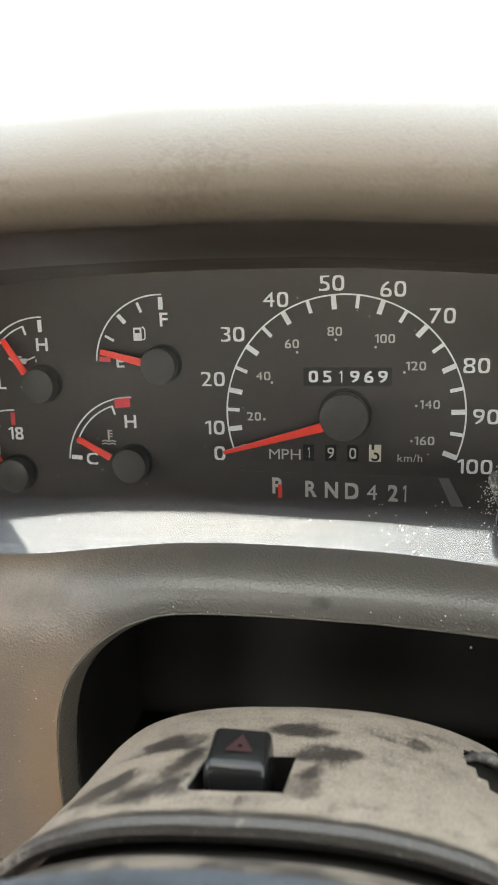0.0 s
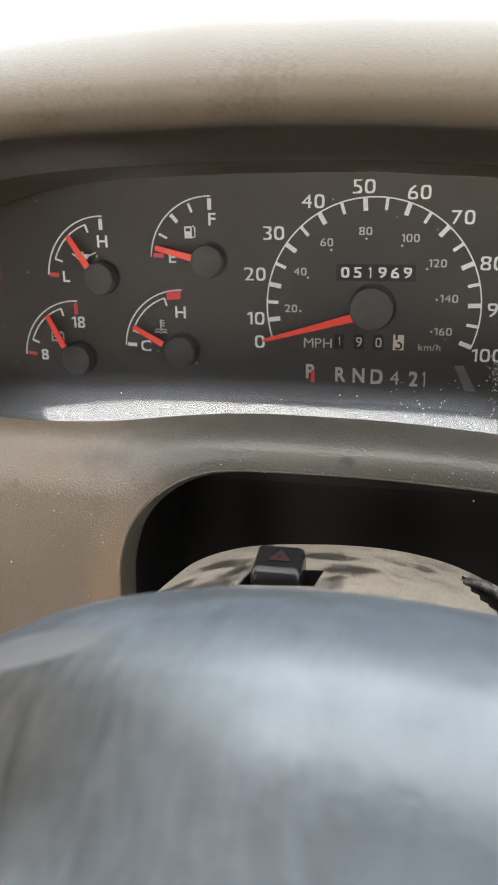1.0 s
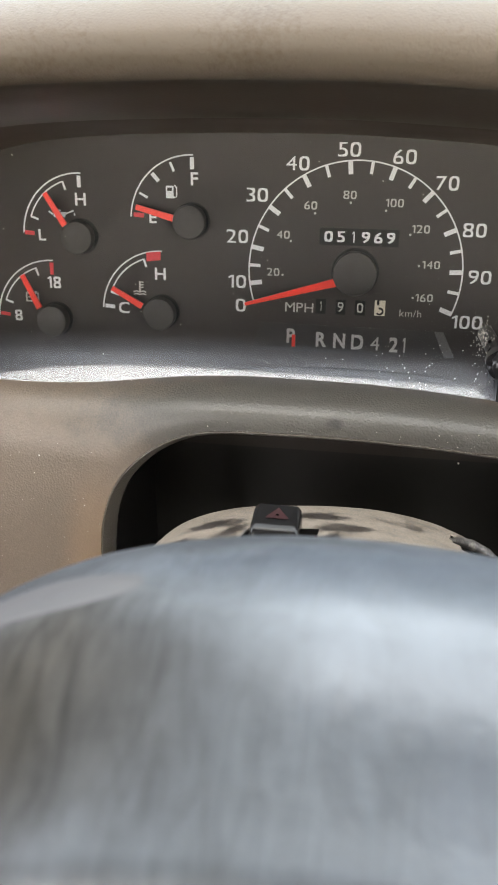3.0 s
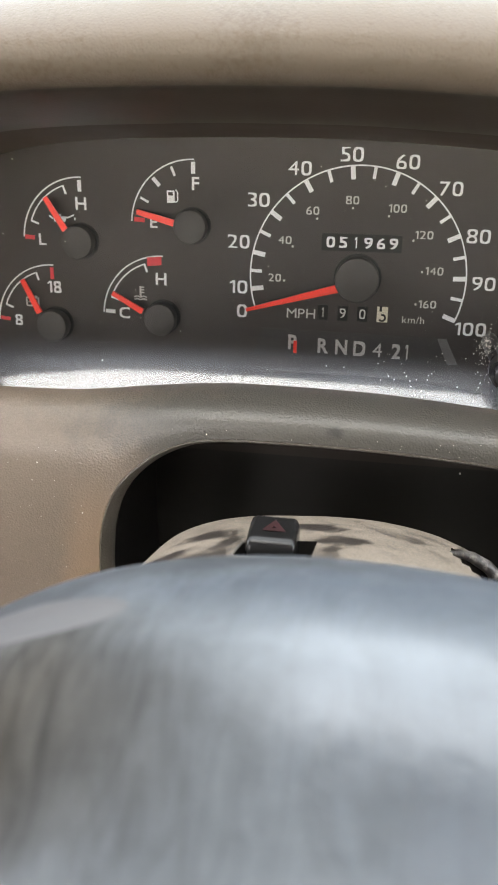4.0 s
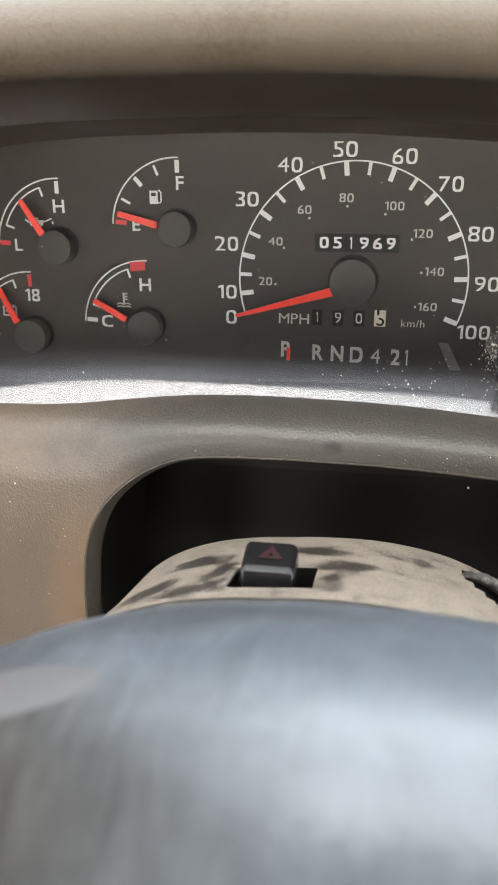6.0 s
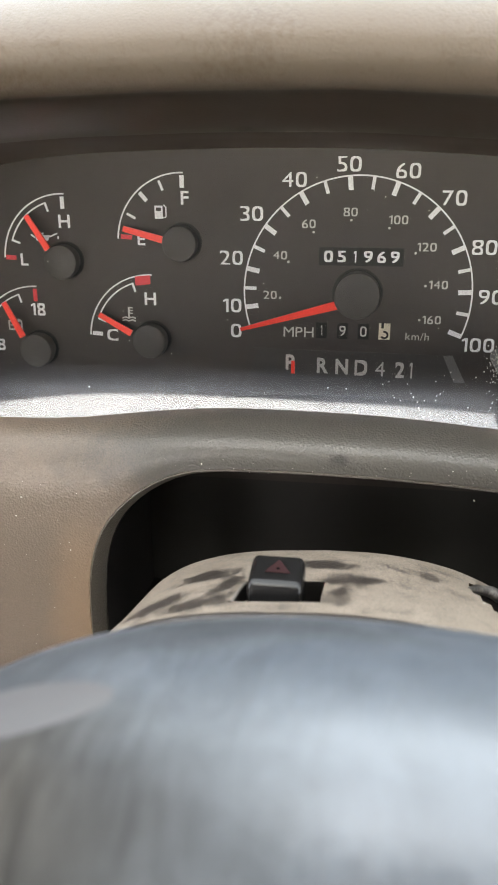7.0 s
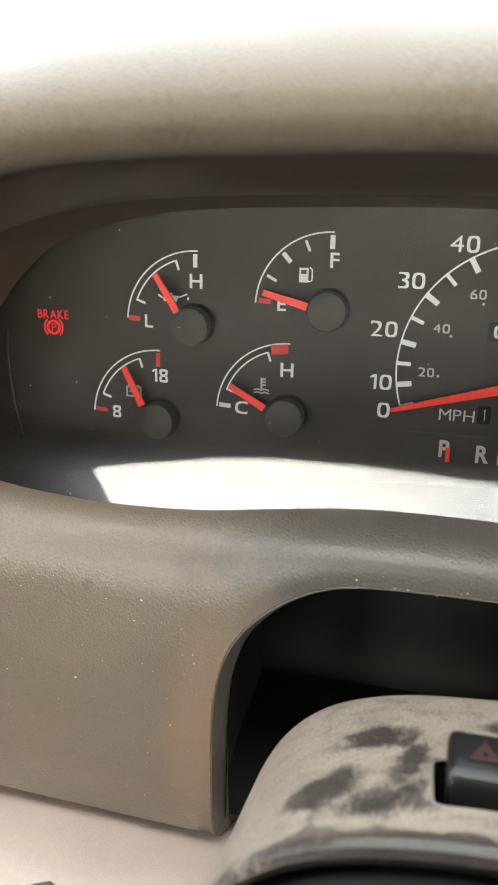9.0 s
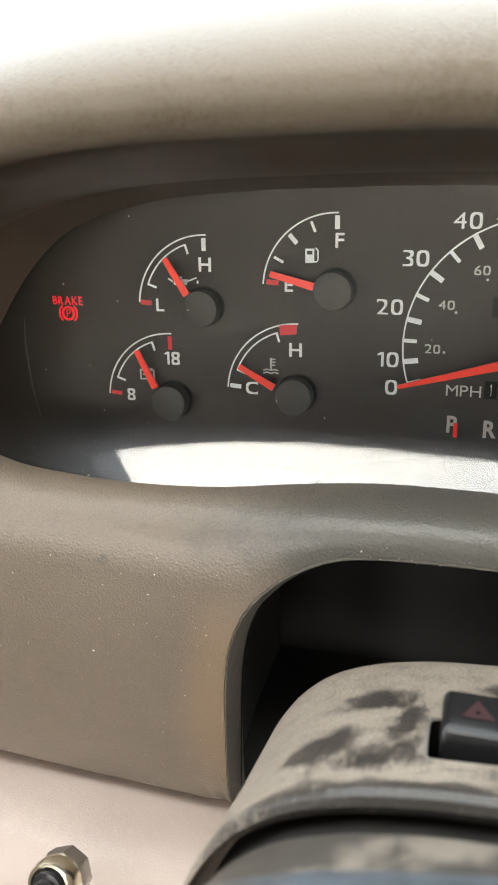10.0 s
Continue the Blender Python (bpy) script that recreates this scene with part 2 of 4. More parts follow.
def streaked(m, amount):
    """Adds fine rubbed streaks that run down the pad."""
    t = m.node_tree
    n, l = t.nodes, t.links
    b = n["Principled BSDF"]
    tc, mp, no = n.new("ShaderNodeTexCoord"), n.new("ShaderNodeMapping"), n.new("ShaderNodeTexNoise")
    mp.inputs["Scale"].default_value = (230, 50, 50)
    no.inputs["Scale"].default_value, no.inputs["Detail"].default_value, no.inputs["Distortion"].default_value = 1.0, 4, 1.5
    l.new(tc.outputs["Object"], mp.inputs["Vector"])
    l.new(mp.outputs["Vector"], no.inputs["Vector"])
    mix = n.new("ShaderNodeMix")
    mix.data_type, mix.blend_type = "RGBA", "OVERLAY"
    sep, side = n.new("ShaderNodeSeparateXYZ"), n.new("ShaderNodeMapRange")
    l.new(tc.outputs["Object"], sep.inputs["Vector"])
    side.inputs["From Min"].default_value, side.inputs["From Max"].default_value = 0.03, -0.045
    side.inputs["To Min"].default_value, side.inputs["To Max"].default_value = 0.18 * amount, amount
    l.new(sep.outputs["X"], side.inputs["Value"])
    l.new(side.outputs["Result"], mix.inputs["Factor"])
    l.new(b.inputs["Base Color"].links[0].from_socket, mix.inputs["A"])
    l.new(no.outputs["Fac"], mix.inputs["B"])
    l.new(mix.outputs["Result"], b.inputs["Base Color"])
    first = b.inputs["Normal"].links[0].from_socket
    bp = n.new("ShaderNodeBump")
    bp.inputs["Distance"].default_value = 0.002
    ease = n.new("ShaderNodeMath")
    ease.operation, ease.inputs[1].default_value = "MULTIPLY", 0.6
    l.new(side.outputs["Result"], ease.inputs[0])
    l.new(ease.outputs["Value"], bp.inputs["Strength"])
    l.new(no.outputs["Fac"], bp.inputs["Height"])
    l.new(first, bp.inputs["Normal"])
    l.new(bp.outputs["Normal"], b.inputs["Normal"])
    return m


PAD = plastic("slate_grey_vinyl", (0.062, 0.079, 0.097), 0.36, grain=0.0016, bump=0.1, var=0.12, spec=1.0)
# darker, duller patches paint the pad's weaker reflections at left and crest
PAD = stained_or_dimmed(PAD, (0.05, 0.046, 0.039), [(-52, -30, 92, 30, 28, 45), (-75, -48, 84, 34, 34, 45), (-40, -38, 94, 24, 22, 45)], 0.82, 0.92)
PAD = stained_or_dimmed(PAD, (0.036, 0.04, 0.043), [(-72, 4, 90, 46, 17, 40), (-20, 16, 92, 40, 12, 30)], 0.8, 0.75)
PAD = stained_or_dimmed(PAD, (0.062, 0.068, 0.072), [(-22, -34, 96, 22, 26, 45), (-10, -52, 92, 30, 18, 45)], 0.45, 0.6)
PAD = streaked(PAD, 0.75)


def blotchy(m, scale, dark, rough):
    """Uneven grease and wear: cloudy patches, darker and duller, in the colour and the gloss."""
    t = m.node_tree
    n, l = t.nodes, t.links
    b = n["Principled BSDF"]
    tc, no, span, tone, mix = (n.new("ShaderNode" + k) for k in ("TexCoord", "TexNoise", "MapRange", "MapRange", "Mix"))
    no.inputs["Scale"].default_value, no.inputs["Detail"].default_value, no.inputs["Roughness"].default_value = scale, 5, 0.62
    l.new(tc.outputs["Object"], no.inputs["Vector"])
    for node, low, high in ((span, rough[0], rough[1]), (tone, 1.0, dark)):
        node.inputs["From Min"].default_value, node.inputs["From Max"].default_value = 0.38, 0.64
        node.inputs["To Min"].default_value, node.inputs["To Max"].default_value = low, high
        l.new(no.outputs["Fac"], node.inputs["Value"])
    worst = n.new("ShaderNodeMath")
    worst.operation = "MAXIMUM"
    l.new(span.outputs["Result"], worst.inputs[0])
    l.new(b.inputs["Coat Roughness"].links[0].from_socket, worst.inputs[1])
    l.new(worst.outputs["Value"], b.inputs["Coat Roughness"])
    mix.data_type, mix.blend_type = "RGBA", "MULTIPLY"
    mix.inputs["Factor"].default_value = 1.0
    l.new(b.inputs["Base Color"].links[0].from_socket, mix.inputs["A"])
    l.new(tone.outputs["Result"], mix.inputs["B"])
    l.new(mix.outputs["Result"], b.inputs["Base Color"])
    wavy = n.new("ShaderNodeBump")
    wavy.inputs["Strength"].default_value, wavy.inputs["Distance"].default_value = 0.3, 0.0014
    l.new(no.outputs["Fac"], wavy.inputs["Height"])
    l.new(b.inputs["Normal"].links[0].from_socket, wavy.inputs["Normal"])
    l.new(wavy.outputs["Normal"], b.inputs["Normal"])
    l.new(wavy.outputs["Normal"], b.inputs["Coat Normal"])
    level = n.new("ShaderNodeMapRange")
    level.inputs["From Min"].default_value, level.inputs["From Max"].default_value = 0.38, 0.64
    level.inputs["To Min"].default_value, level.inputs["To Max"].default_value = 1.33, 0.76
    l.new(no.outputs["Fac"], level.inputs["Value"])
    film = n.new("ShaderNodeMath")
    film.operation = "MULTIPLY"
    l.new(level.outputs["Result"], film.inputs[0])
    l.new(b.inputs["Coat Weight"].links[0].from_socket, film.inputs[1])
    l.new(film.outputs["Value"], b.inputs["Coat Weight"])
    return m


PAD = blotchy(PAD, 62, 0.8, (0.28, 0.36))
WORNBLACK = smudged("worn_black_plastic", (0.2, 0.185, 0.165), (0.02, 0.019, 0.018), [], 0.6, 220, 1.6, 0.28, 0.3)
HUB = smudged("dusty_hub_plastic", (0.165, 0.138, 0.11), (0.045, 0.041, 0.036), [], 0.6, 60, 2.2, 0.36, 0.3)
LIPMAT = plastic("shaded_grained_lip_plastic", (0.092, 0.082, 0.066), 0.4, grain=0.001, bump=0.9)
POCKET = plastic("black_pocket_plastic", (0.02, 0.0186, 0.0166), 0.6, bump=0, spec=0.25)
# the shade under the hood is put into these two darker browns
INNER = plastic("matt_shaded_bezel_plastic", (0.046, 0.032, 0.023), 0.6, grain=0.0012, bump=0.08, spec=0.2)
UNDER = plastic("satin_shaded_hood_plastic", (0.031, 0.022, 0.015), 0.42, grain=0.0012, bump=0.06, spec=0.34)
FACE = plastic("charcoal_dial_face", (0.0185, 0.0118, 0.0077), 0.55, bump=0, var=0.1, specks=70)
HUBCAP = plastic("dark_grey_hub_cap", (0.034, 0.03, 0.026), 0.5, grain=0.0004, bump=0.1)
WHITE = plain("white_dial_print", (0.74, 0.745, 0.75), 0.6)
GREYP = plain("grey_dial_print", (0.48, 0.46, 0.43), 0.6)
REDP = plain("red_dial_print", (0.7, 0.04, 0.05), 0.6)
NEEDLE = plain("orange_red_needle", (0.95, 0.035, 0.014), 0.4)
DULLRED = plain("dull_red_print", (0.026, 0.004, 0.005), 0.5)
OVAL = plastic("smooth_grey_vinyl", (0.085, 0.083, 0.085), 0.6, bump=0.04)
LAMP = plain("lit_red_warning_print", (0.6, 0.014, 0.022), 0.5, emit=0.06)
BUTTON = plastic("satin_black_plastic", (0.012, 0.012, 0.012), 0.2, bump=0.03, spec=0.4)
BLACK = plastic("gloss_black_plastic", (0.014, 0.014, 0.016), 0.28, bump=0.05)
DRUM = plain("black_odometer_drum", (0.004, 0.004, 0.004), 0.5, spec=0.2)
CREAM = plain("cream_odometer_drum", (0.6, 0.54, 0.42), 0.6)
STEEL = plain("dull_steel", (0.5, 0.48, 0.45), 0.3, metal=1.0)
CHROME = plain("warm_chrome", (0.84, 0.77, 0.62), 0.22, metal=1.0)
LENS = clear("clear_acrylic_lens", 1.66, 0.0)


def hazed(m):
    """Adds a pale haze painted for the lens's reflection, thickest at the foot and away from the corner, and hair
    scratches that run across.
    """
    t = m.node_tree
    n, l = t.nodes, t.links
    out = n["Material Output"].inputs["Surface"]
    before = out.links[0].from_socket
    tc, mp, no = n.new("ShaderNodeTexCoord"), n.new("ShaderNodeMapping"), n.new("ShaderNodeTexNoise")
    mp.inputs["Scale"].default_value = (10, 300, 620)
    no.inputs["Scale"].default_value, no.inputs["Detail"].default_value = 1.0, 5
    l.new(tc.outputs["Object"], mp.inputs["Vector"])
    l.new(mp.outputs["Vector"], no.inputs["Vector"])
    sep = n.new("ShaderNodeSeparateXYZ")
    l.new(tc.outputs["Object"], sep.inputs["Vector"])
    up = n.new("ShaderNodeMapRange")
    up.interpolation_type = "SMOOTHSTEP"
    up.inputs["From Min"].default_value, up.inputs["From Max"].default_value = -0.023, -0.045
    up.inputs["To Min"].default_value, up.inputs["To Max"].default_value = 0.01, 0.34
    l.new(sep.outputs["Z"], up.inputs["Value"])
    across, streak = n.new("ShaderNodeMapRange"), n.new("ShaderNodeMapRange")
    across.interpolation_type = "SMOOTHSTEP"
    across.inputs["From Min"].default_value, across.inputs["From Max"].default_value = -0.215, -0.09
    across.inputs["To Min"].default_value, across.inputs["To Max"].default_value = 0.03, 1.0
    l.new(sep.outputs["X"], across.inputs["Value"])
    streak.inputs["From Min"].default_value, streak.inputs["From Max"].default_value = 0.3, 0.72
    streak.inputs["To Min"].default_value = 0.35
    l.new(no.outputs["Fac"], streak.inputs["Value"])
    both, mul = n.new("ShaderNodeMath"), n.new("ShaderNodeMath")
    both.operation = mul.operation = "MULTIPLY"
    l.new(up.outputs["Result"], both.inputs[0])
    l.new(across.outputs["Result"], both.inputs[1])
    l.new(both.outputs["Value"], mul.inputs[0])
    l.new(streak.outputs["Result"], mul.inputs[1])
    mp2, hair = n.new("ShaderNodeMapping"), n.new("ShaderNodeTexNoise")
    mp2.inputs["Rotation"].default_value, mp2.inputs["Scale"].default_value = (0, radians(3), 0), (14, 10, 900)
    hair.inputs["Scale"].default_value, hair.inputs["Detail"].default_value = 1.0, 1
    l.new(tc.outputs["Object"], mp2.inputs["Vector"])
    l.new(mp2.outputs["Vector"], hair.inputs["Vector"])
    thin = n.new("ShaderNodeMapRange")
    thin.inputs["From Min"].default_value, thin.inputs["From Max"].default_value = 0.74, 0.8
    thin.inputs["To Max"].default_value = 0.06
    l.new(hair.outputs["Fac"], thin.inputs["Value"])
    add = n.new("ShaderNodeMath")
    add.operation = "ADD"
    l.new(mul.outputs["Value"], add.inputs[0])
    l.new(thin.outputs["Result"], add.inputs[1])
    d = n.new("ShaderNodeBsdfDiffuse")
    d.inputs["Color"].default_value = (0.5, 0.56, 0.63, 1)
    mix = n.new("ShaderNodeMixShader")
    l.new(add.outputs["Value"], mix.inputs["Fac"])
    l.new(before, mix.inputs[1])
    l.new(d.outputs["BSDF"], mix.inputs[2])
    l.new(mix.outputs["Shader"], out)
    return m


LENS = hazed(LENS)
GLASS = clear("windscreen_glass", 1.5, 0.0, (0.94, 0.97, 0.95))
DOOR = plastic("taupe_door_trim", (0.1, 0.083, 0.068), 0.55, bump=0)
LINER = plastic("pale_headliner_fabric", (0.64, 0.62, 0.6), 0.9, bump=0)
CARPET = plastic("tan_floor_covering", (0.17, 0.135, 0.115), 0.9)
GROUND = plastic("pale_concrete_ground", (0.42, 0.41, 0.38), 0.9, bump=0)


# ---- helpers for building ----


def link(name, bm, material, parent, at, label="", smooth=True):
    for f in bm.faces:
        f.smooth = smooth
    bmesh.ops.recalc_face_normals(bm, faces=bm.faces)
    me = bpy.data.meshes.new(name)
    bm.to_mesh(me)
    bm.free()
    me.materials.append(material)
    ob = new(name, me)
    if smooth:
        me.set_sharp_from_angle(angle=radians(38))
    ob.parent = parent
    if label:
        ob["label"] = label
    return ob


def thing(name, at, label, category, kind="", group=""):
    """An Empty at the millimetre place at of the dial plate's frame."""
    e = new(name)
    e.empty_display_size = 0.01
    e.matrix_world = BASE @ Matrix.Translation(Vector(at) * MM)
    e["at"] = 0
    origin[e.name] = Vector(at)
    return tagged(e, label, category, group, kind)


origin = {}


def part(name, bm, material, parent, label="", smooth=True):
    """One mesh under a thing or a part; its millimetre vertices are in the dial plate's frame."""
    o = origin[parent.name]
    for v in bm.verts:
        v.co = (v.co - o) * MM
    ob = link(name, bm, material, parent, o, label, smooth)
    origin[ob.name] = o
    return ob


def loft(rings, closed=False, bm=None):
    """A skin over rings of equal length."""
    bm = bm or bmesh.new()
    rows = [[bm.verts.new(p) for p in r] for r in rings]
    for a, b in zip(rows, rows[1:]):
        n = len(a)
        for i in range(n if closed else n - 1):
            j = (i + 1) % n
            bm.faces.new((a[i], a[j], b[j], b[i]))
    return bm


def capped(rings, bm=None):
    bm = loft(rings, True, bm)
    bm.verts.ensure_lookup_table()
    n = len(rings[0])
    total = len(bm.verts)
    first, last = total - n * len(rings), total - n
    bm.faces.new([bm.verts[i] for i in range(first, first + n)])
    bm.faces.new([bm.verts[i] for i in range(last, last + n)])
    return bm


def slab(poly, y0, y1, bm=None):
    """A plate of outline poly (x, z) between two depths."""
    return capped([[(x, y0, z) for x, z in poly], [(x, y1, z) for x, z in poly]], bm)


def rect(cx, cz, w, h, turn=0.0, taper=1.0):
    c, s = math.cos(radians(turn)), math.sin(radians(turn))
    pts = ((-w / 2, -h / 2 * taper), (w / 2, -h / 2), (w / 2, h / 2), (-w / 2, h / 2 * taper))
    return [(cx + c * x - s * z, cz + s * x + c * z) for x, z in pts]


def lathe(cx, cz, profile, n=40, bm=None):
    """A turned form about the y axis; profile: (radius, y)."""
    return capped([[(cx + r * math.cos(2 * math.pi * i / n), y, cz + r * math.sin(2 * math.pi * i / n)) for i in range(n)] for r, y in profile], bm)


def arc(cx, cz, r0, r1, a0, a1, y0, y1, n=48, bm=None):
    """A flat curved bar; angles in degrees anticlockwise from the x axis."""
    rings = []
    for i in range(n + 1):
        a = radians(a0 + (a1 - a0) * i / n)
        c, s = math.cos(a), math.sin(a)
        rings.append([(cx + r * c, y, cz + r * s) for r, y in ((r0, y0), (r1, y0), (r1, y1), (r0, y1))])
    return capped(rings, bm)


def glyphs(body, weight):
    """A mesh of flat letters of the built-in font, and their extent."""
    cu = bpy.data.curves.new("print", "FONT")
    cu.body, cu.size, cu.resolution_u, cu.offset = body, 1.0, 4, weight
    ob = new("print", cu)
    me = bpy.data.meshes.new_from_object(ob.evaluated_get(bpy.context.evaluated_depsgraph_get()))
    bpy.data.objects.remove(ob)
    bm = bmesh.new()
    bm.from_mesh(me)
    bpy.data.meshes.remove(me)
    bpy.data.curves.remove(cu)
    bmesh.ops.remove_doubles(bm, verts=bm.verts, dist=1e-5)
    xs, zs = [v.co.x for v in bm.verts], [v.co.y for v in bm.verts]
    return bm, min(xs), max(xs), min(zs), max(zs)


def lettering(body, cx, cz, height, y, wide=1.0, thick=0.12, slant=0.0, weight=0.0):
    """Raised print of a word, cap height in millimetres, its middle at (cx, cz); round letters are squared off, and a 1 has its flag."""
    whole, x0, x1, z0, z1 = glyphs(body, weight)
    whole.free()
    k = height / (z1 - z0)
    full, gap = (x1 - x0) * k * wide, 0.15 * (z1 - z0)
    shapes, run = [], 0.0
    for ch in body:
        g, gx0, gx1, gz0, gz1 = glyphs(ch, 0.0 if ch == "4" else weight)
        hx, hz, mx, mz = (gx1 - gx0) / 2, (gz1 - gz0) / 2, (gx0 + gx1) / 2, (gz0 + gz1) / 2
        if ch in "02356890CD":
            for v in g.verts:
                u, w = (v.co.x - mx) / hx, (v.co.y - mz) / hz
                f = 1 + 0.15 * min(1.0, (2 * u * w / max(u * u + w * w, 1e-6)) ** 2) * min(1.0, u * u + w * w)
                v.co.x, v.co.y = mx + hx * max(-1.0, min(1.0, u * f)), mz + hz * max(-1.0, min(1.0, w * f))
        if ch == "1":
            h, left = gz1 - gz0, gx0 - 0.2 * (gz1 - gz0)
            g.faces.new([g.verts.new(q) for q in ((gx0 + 0.01 * h, gz1, 0), (gx0 - 0.02 * h, gz1, 0), (left, gz1 - 0.13 * h, 0), (left, gz1 - 0.26 * h, 0), (gx0 + 0.01 * h, gz1 - 0.17 * h, 0))])
            gx0 = left
        for v in g.verts:
            v.co.x += run - gx0
        run += gx1 - gx0 + gap
        shapes.append(g)
    run -= gap
    bm = bmesh.new()
    for g in shapes:
        made = {v: bm.verts.new((cx + (v.co.x / run - 0.5) * full + slant * (v.co.y - (z0 + z1) / 2) * k, y, cz + (v.co.y - (z0 + z1) / 2) * k)) for v in g.verts}
        for f in g.faces:
            bm.faces.new([made[v] for v in f.verts])
        g.free()
    new_faces = bmesh.ops.extrude_face_region(bm, geom=bm.faces[:])["geom"]
    for v in new_faces:
        if isinstance(v, bmesh.types.BMVert):
            v.co.y -= thick
    return bm


def spline(points, n):
    """n points along a smooth curve through the given ones."""
    p = [Vector(q) for q in points]
    d = [0.0]
    for a, b in zip(p, p[1:]):
        d.append(d[-1] + (b - a).length)
    out = []
    for i in range(n):
        s = d[-1] * i / (n - 1)
        k = max(j for j in range(len(p) - 1) if d[j] <= s + 1e-9)
        u = (s - d[k]) / (d[k + 1] - d[k])
        a, b = p[k], p[k + 1]
        ta = (p[k + 1] - p[k - 1]) * (d[k + 1] - d[k]) / (d[k + 1] - d[k - 1]) if k else b - a
        tb = (p[k + 2] - p[k]) * (d[k + 1] - d[k]) / (d[k + 2] - d[k]) if k + 2 < len(p) else b - a
        h = (2 * u**3 - 3 * u**2 + 1, u**3 - 2 * u**2 + u, -2 * u**3 + 3 * u**2, u**3 - u**2)
        out.append(a * h[0] + ta * h[1] + b * h[2] + tb * h[3])
    return out


def rod(points, radius, n=16):
    rows = []
    for i, p in enumerate(points):
        a, b = Vector(points[max(i - 1, 0)]), Vector(points[min(i + 1, len(points) - 1)])
        d = (b - a).normalized()
        u = d.orthogonal().normalized() if i == 0 else (u - d * u.dot(d)).normalized()
        w = d.cross(u)
        rr = radius[i] if isinstance(radius, (list, tuple)) else radius
        rows.append([tuple(Vector(p) + rr * (math.cos(2 * math.pi * k / n) * u + math.sin(2 * math.pi * k / n) * w)) for k in range(n)])
    return capped(rows)


# ---- the clear lens: a sheet hollow towards the driver ----
def lens_curve(n=60):
    """(y, z) along the lens from its upper to its lower edge; steep above, straight at 50 degrees below."""
    pts, y, z = [], 0.0, 0.0
    for i in range(n + 1):
        pts.append((y, z))
        a = radians(88 - 38.15 * min(1.0, (i + 0.5) / n / 0.83) ** 0.45)
        y, z = y - math.cos(a), z - math.sin(a)
    k = 120.0 / -pts[-1][1]
    pts = [(p[0] * k, 71.0 + p[1] * k) for p in pts]
    mid = [p for p in pts if p[1] <= 67.0][0]
    return [(p[0] - mid[0] - 6.0, p[1]) for p in pts]


LENS_YZ = lens_curve()


def lens_y(z):
    for a, b in zip(LENS_YZ, LENS_YZ[1:]):
        if a[1] >= z >= b[1]:
            return a[0] + (b[0] - a[0]) * (a[1] - z) / (a[1] - b[1])
    return LENS_YZ[0][0] if z > LENS_YZ[0][1] else LENS_YZ[-1][0]


# outline of the window in the bezel, (x, z): the lower edge humps over the column
TOP_EDGE = [(-237, -37), (-241, -20), (-239, 3), (-232, 23), (-223, 37), (-210, 49), (-188, 57.5), (-162, 63), (-128, 66), (-96, 67.2), (-63, 68), (-29, 68), (0, 67.6), (30, 66), (60, 64), (95, 60), (125, 53), (145, 42), (156, 24), (158, 0), (150, -40)]
LOW_EDGE = [(-237, -37), (-212, -43), (-181, -45.6), (-160, -46.3), (-137, -46), (-118, -45), (-95, -42.6), (-69, -40.2), (-47, -39.3), (-14, -39.4), (22, -40.3), (64, -43), (100, -46), (150, -40)]

# ---- the dashboard ----
dash = thing("dashboard", (0, -60, -60), "dusty taupe plastic dashboard with a hooded instrument opening", "dashboard", "structure")

# brow: from the window's upper edge out to the lip, over the hood and ahead to the windscreen
TOPRING = [(0, None), (3, -33), (6, -60), (14, -86), (17.5, -100), (17, -110), (17.6, -116.5), (19.6, -121.5), (24, -125), (30, -125.8), (37.5, -121), (47, -105), (57, -78), (66, -35), (72, 20), (72, 100), (68, 300), (60, 560)]
SIDERING = [(0, None), (3, -50), (7, -72), (14, -88), (19, -97), (23, -101), (27, -102), (33, -102), (42, -101), (52, -98), (65, -94), (85, -88), (110, -80), (150, -70), (190, -60), (230, -40), (260, 60), (270, 300)]
edge = spline([(x, 0, z) for x, z in TOP_EDGE], 120)
rows = [[] for _ in range(64)]
for i, p in enumerate(edge):
    a, b = edge[max(i - 1, 0)], edge[min(i + 1, len(edge) - 1)]
    out = Vector((-(b - a).z, 0, (b - a).x)).normalized()
    w = max(0.0, min(1.0, (out.z + 0.05) / 0.85))
    w = w * w * (3 - 2 * w)
    line = []
    for t, s in zip(TOPRING, SIDERING):
        o = t[0] * w + s[0] * (1 - w)
        q = p + out * o
        y = lens_y(p.z) if t[1] is None else t[1] * w + s[1] * (1 - w)
        reach_out = (2.4 * max(0.0, min(1.0, (p.x + 150) / 130)) + 1.6 * max(0.0, min(1.0, (-110 - p.x) / 90))) * w * max(0.0, min(1.0, (-60 - y) / 40))
        line.append((q.x, y - reach_out, q.z))
    body = spline(line[:-4], 56) + [Vector(q) for q in line[-4:]]
    for k, q in enumerate(body):
        rows[k].append(q)
rows = rows[:60]
LIP = max(range(30), key=lambda k: -abs(rows[k][60][1] + 106) + (k > 8) * 0.01)
MID = max(k for k in range(LIP) if rows[k][60][1] > -58)
part("inner_bezel", loft(rows[:MID + 1]), INNER, dash, "matt bezel next to the lens, hood shade in its colour")
part("hood_underside", loft(rows[MID:LIP + 1]), UNDER, dash, "satin brown underside of the hood, darkened for its shade")
part("hood", loft(rows[LIP:]), DASH, dash, "pebbled taupe hood over the instruments")

# lower bezel: from the window's lower edge over a shoulder down to the column opening
CX = 5.0
low = spline([(x, 0, z) for x, z in LOW_EDGE], 90)


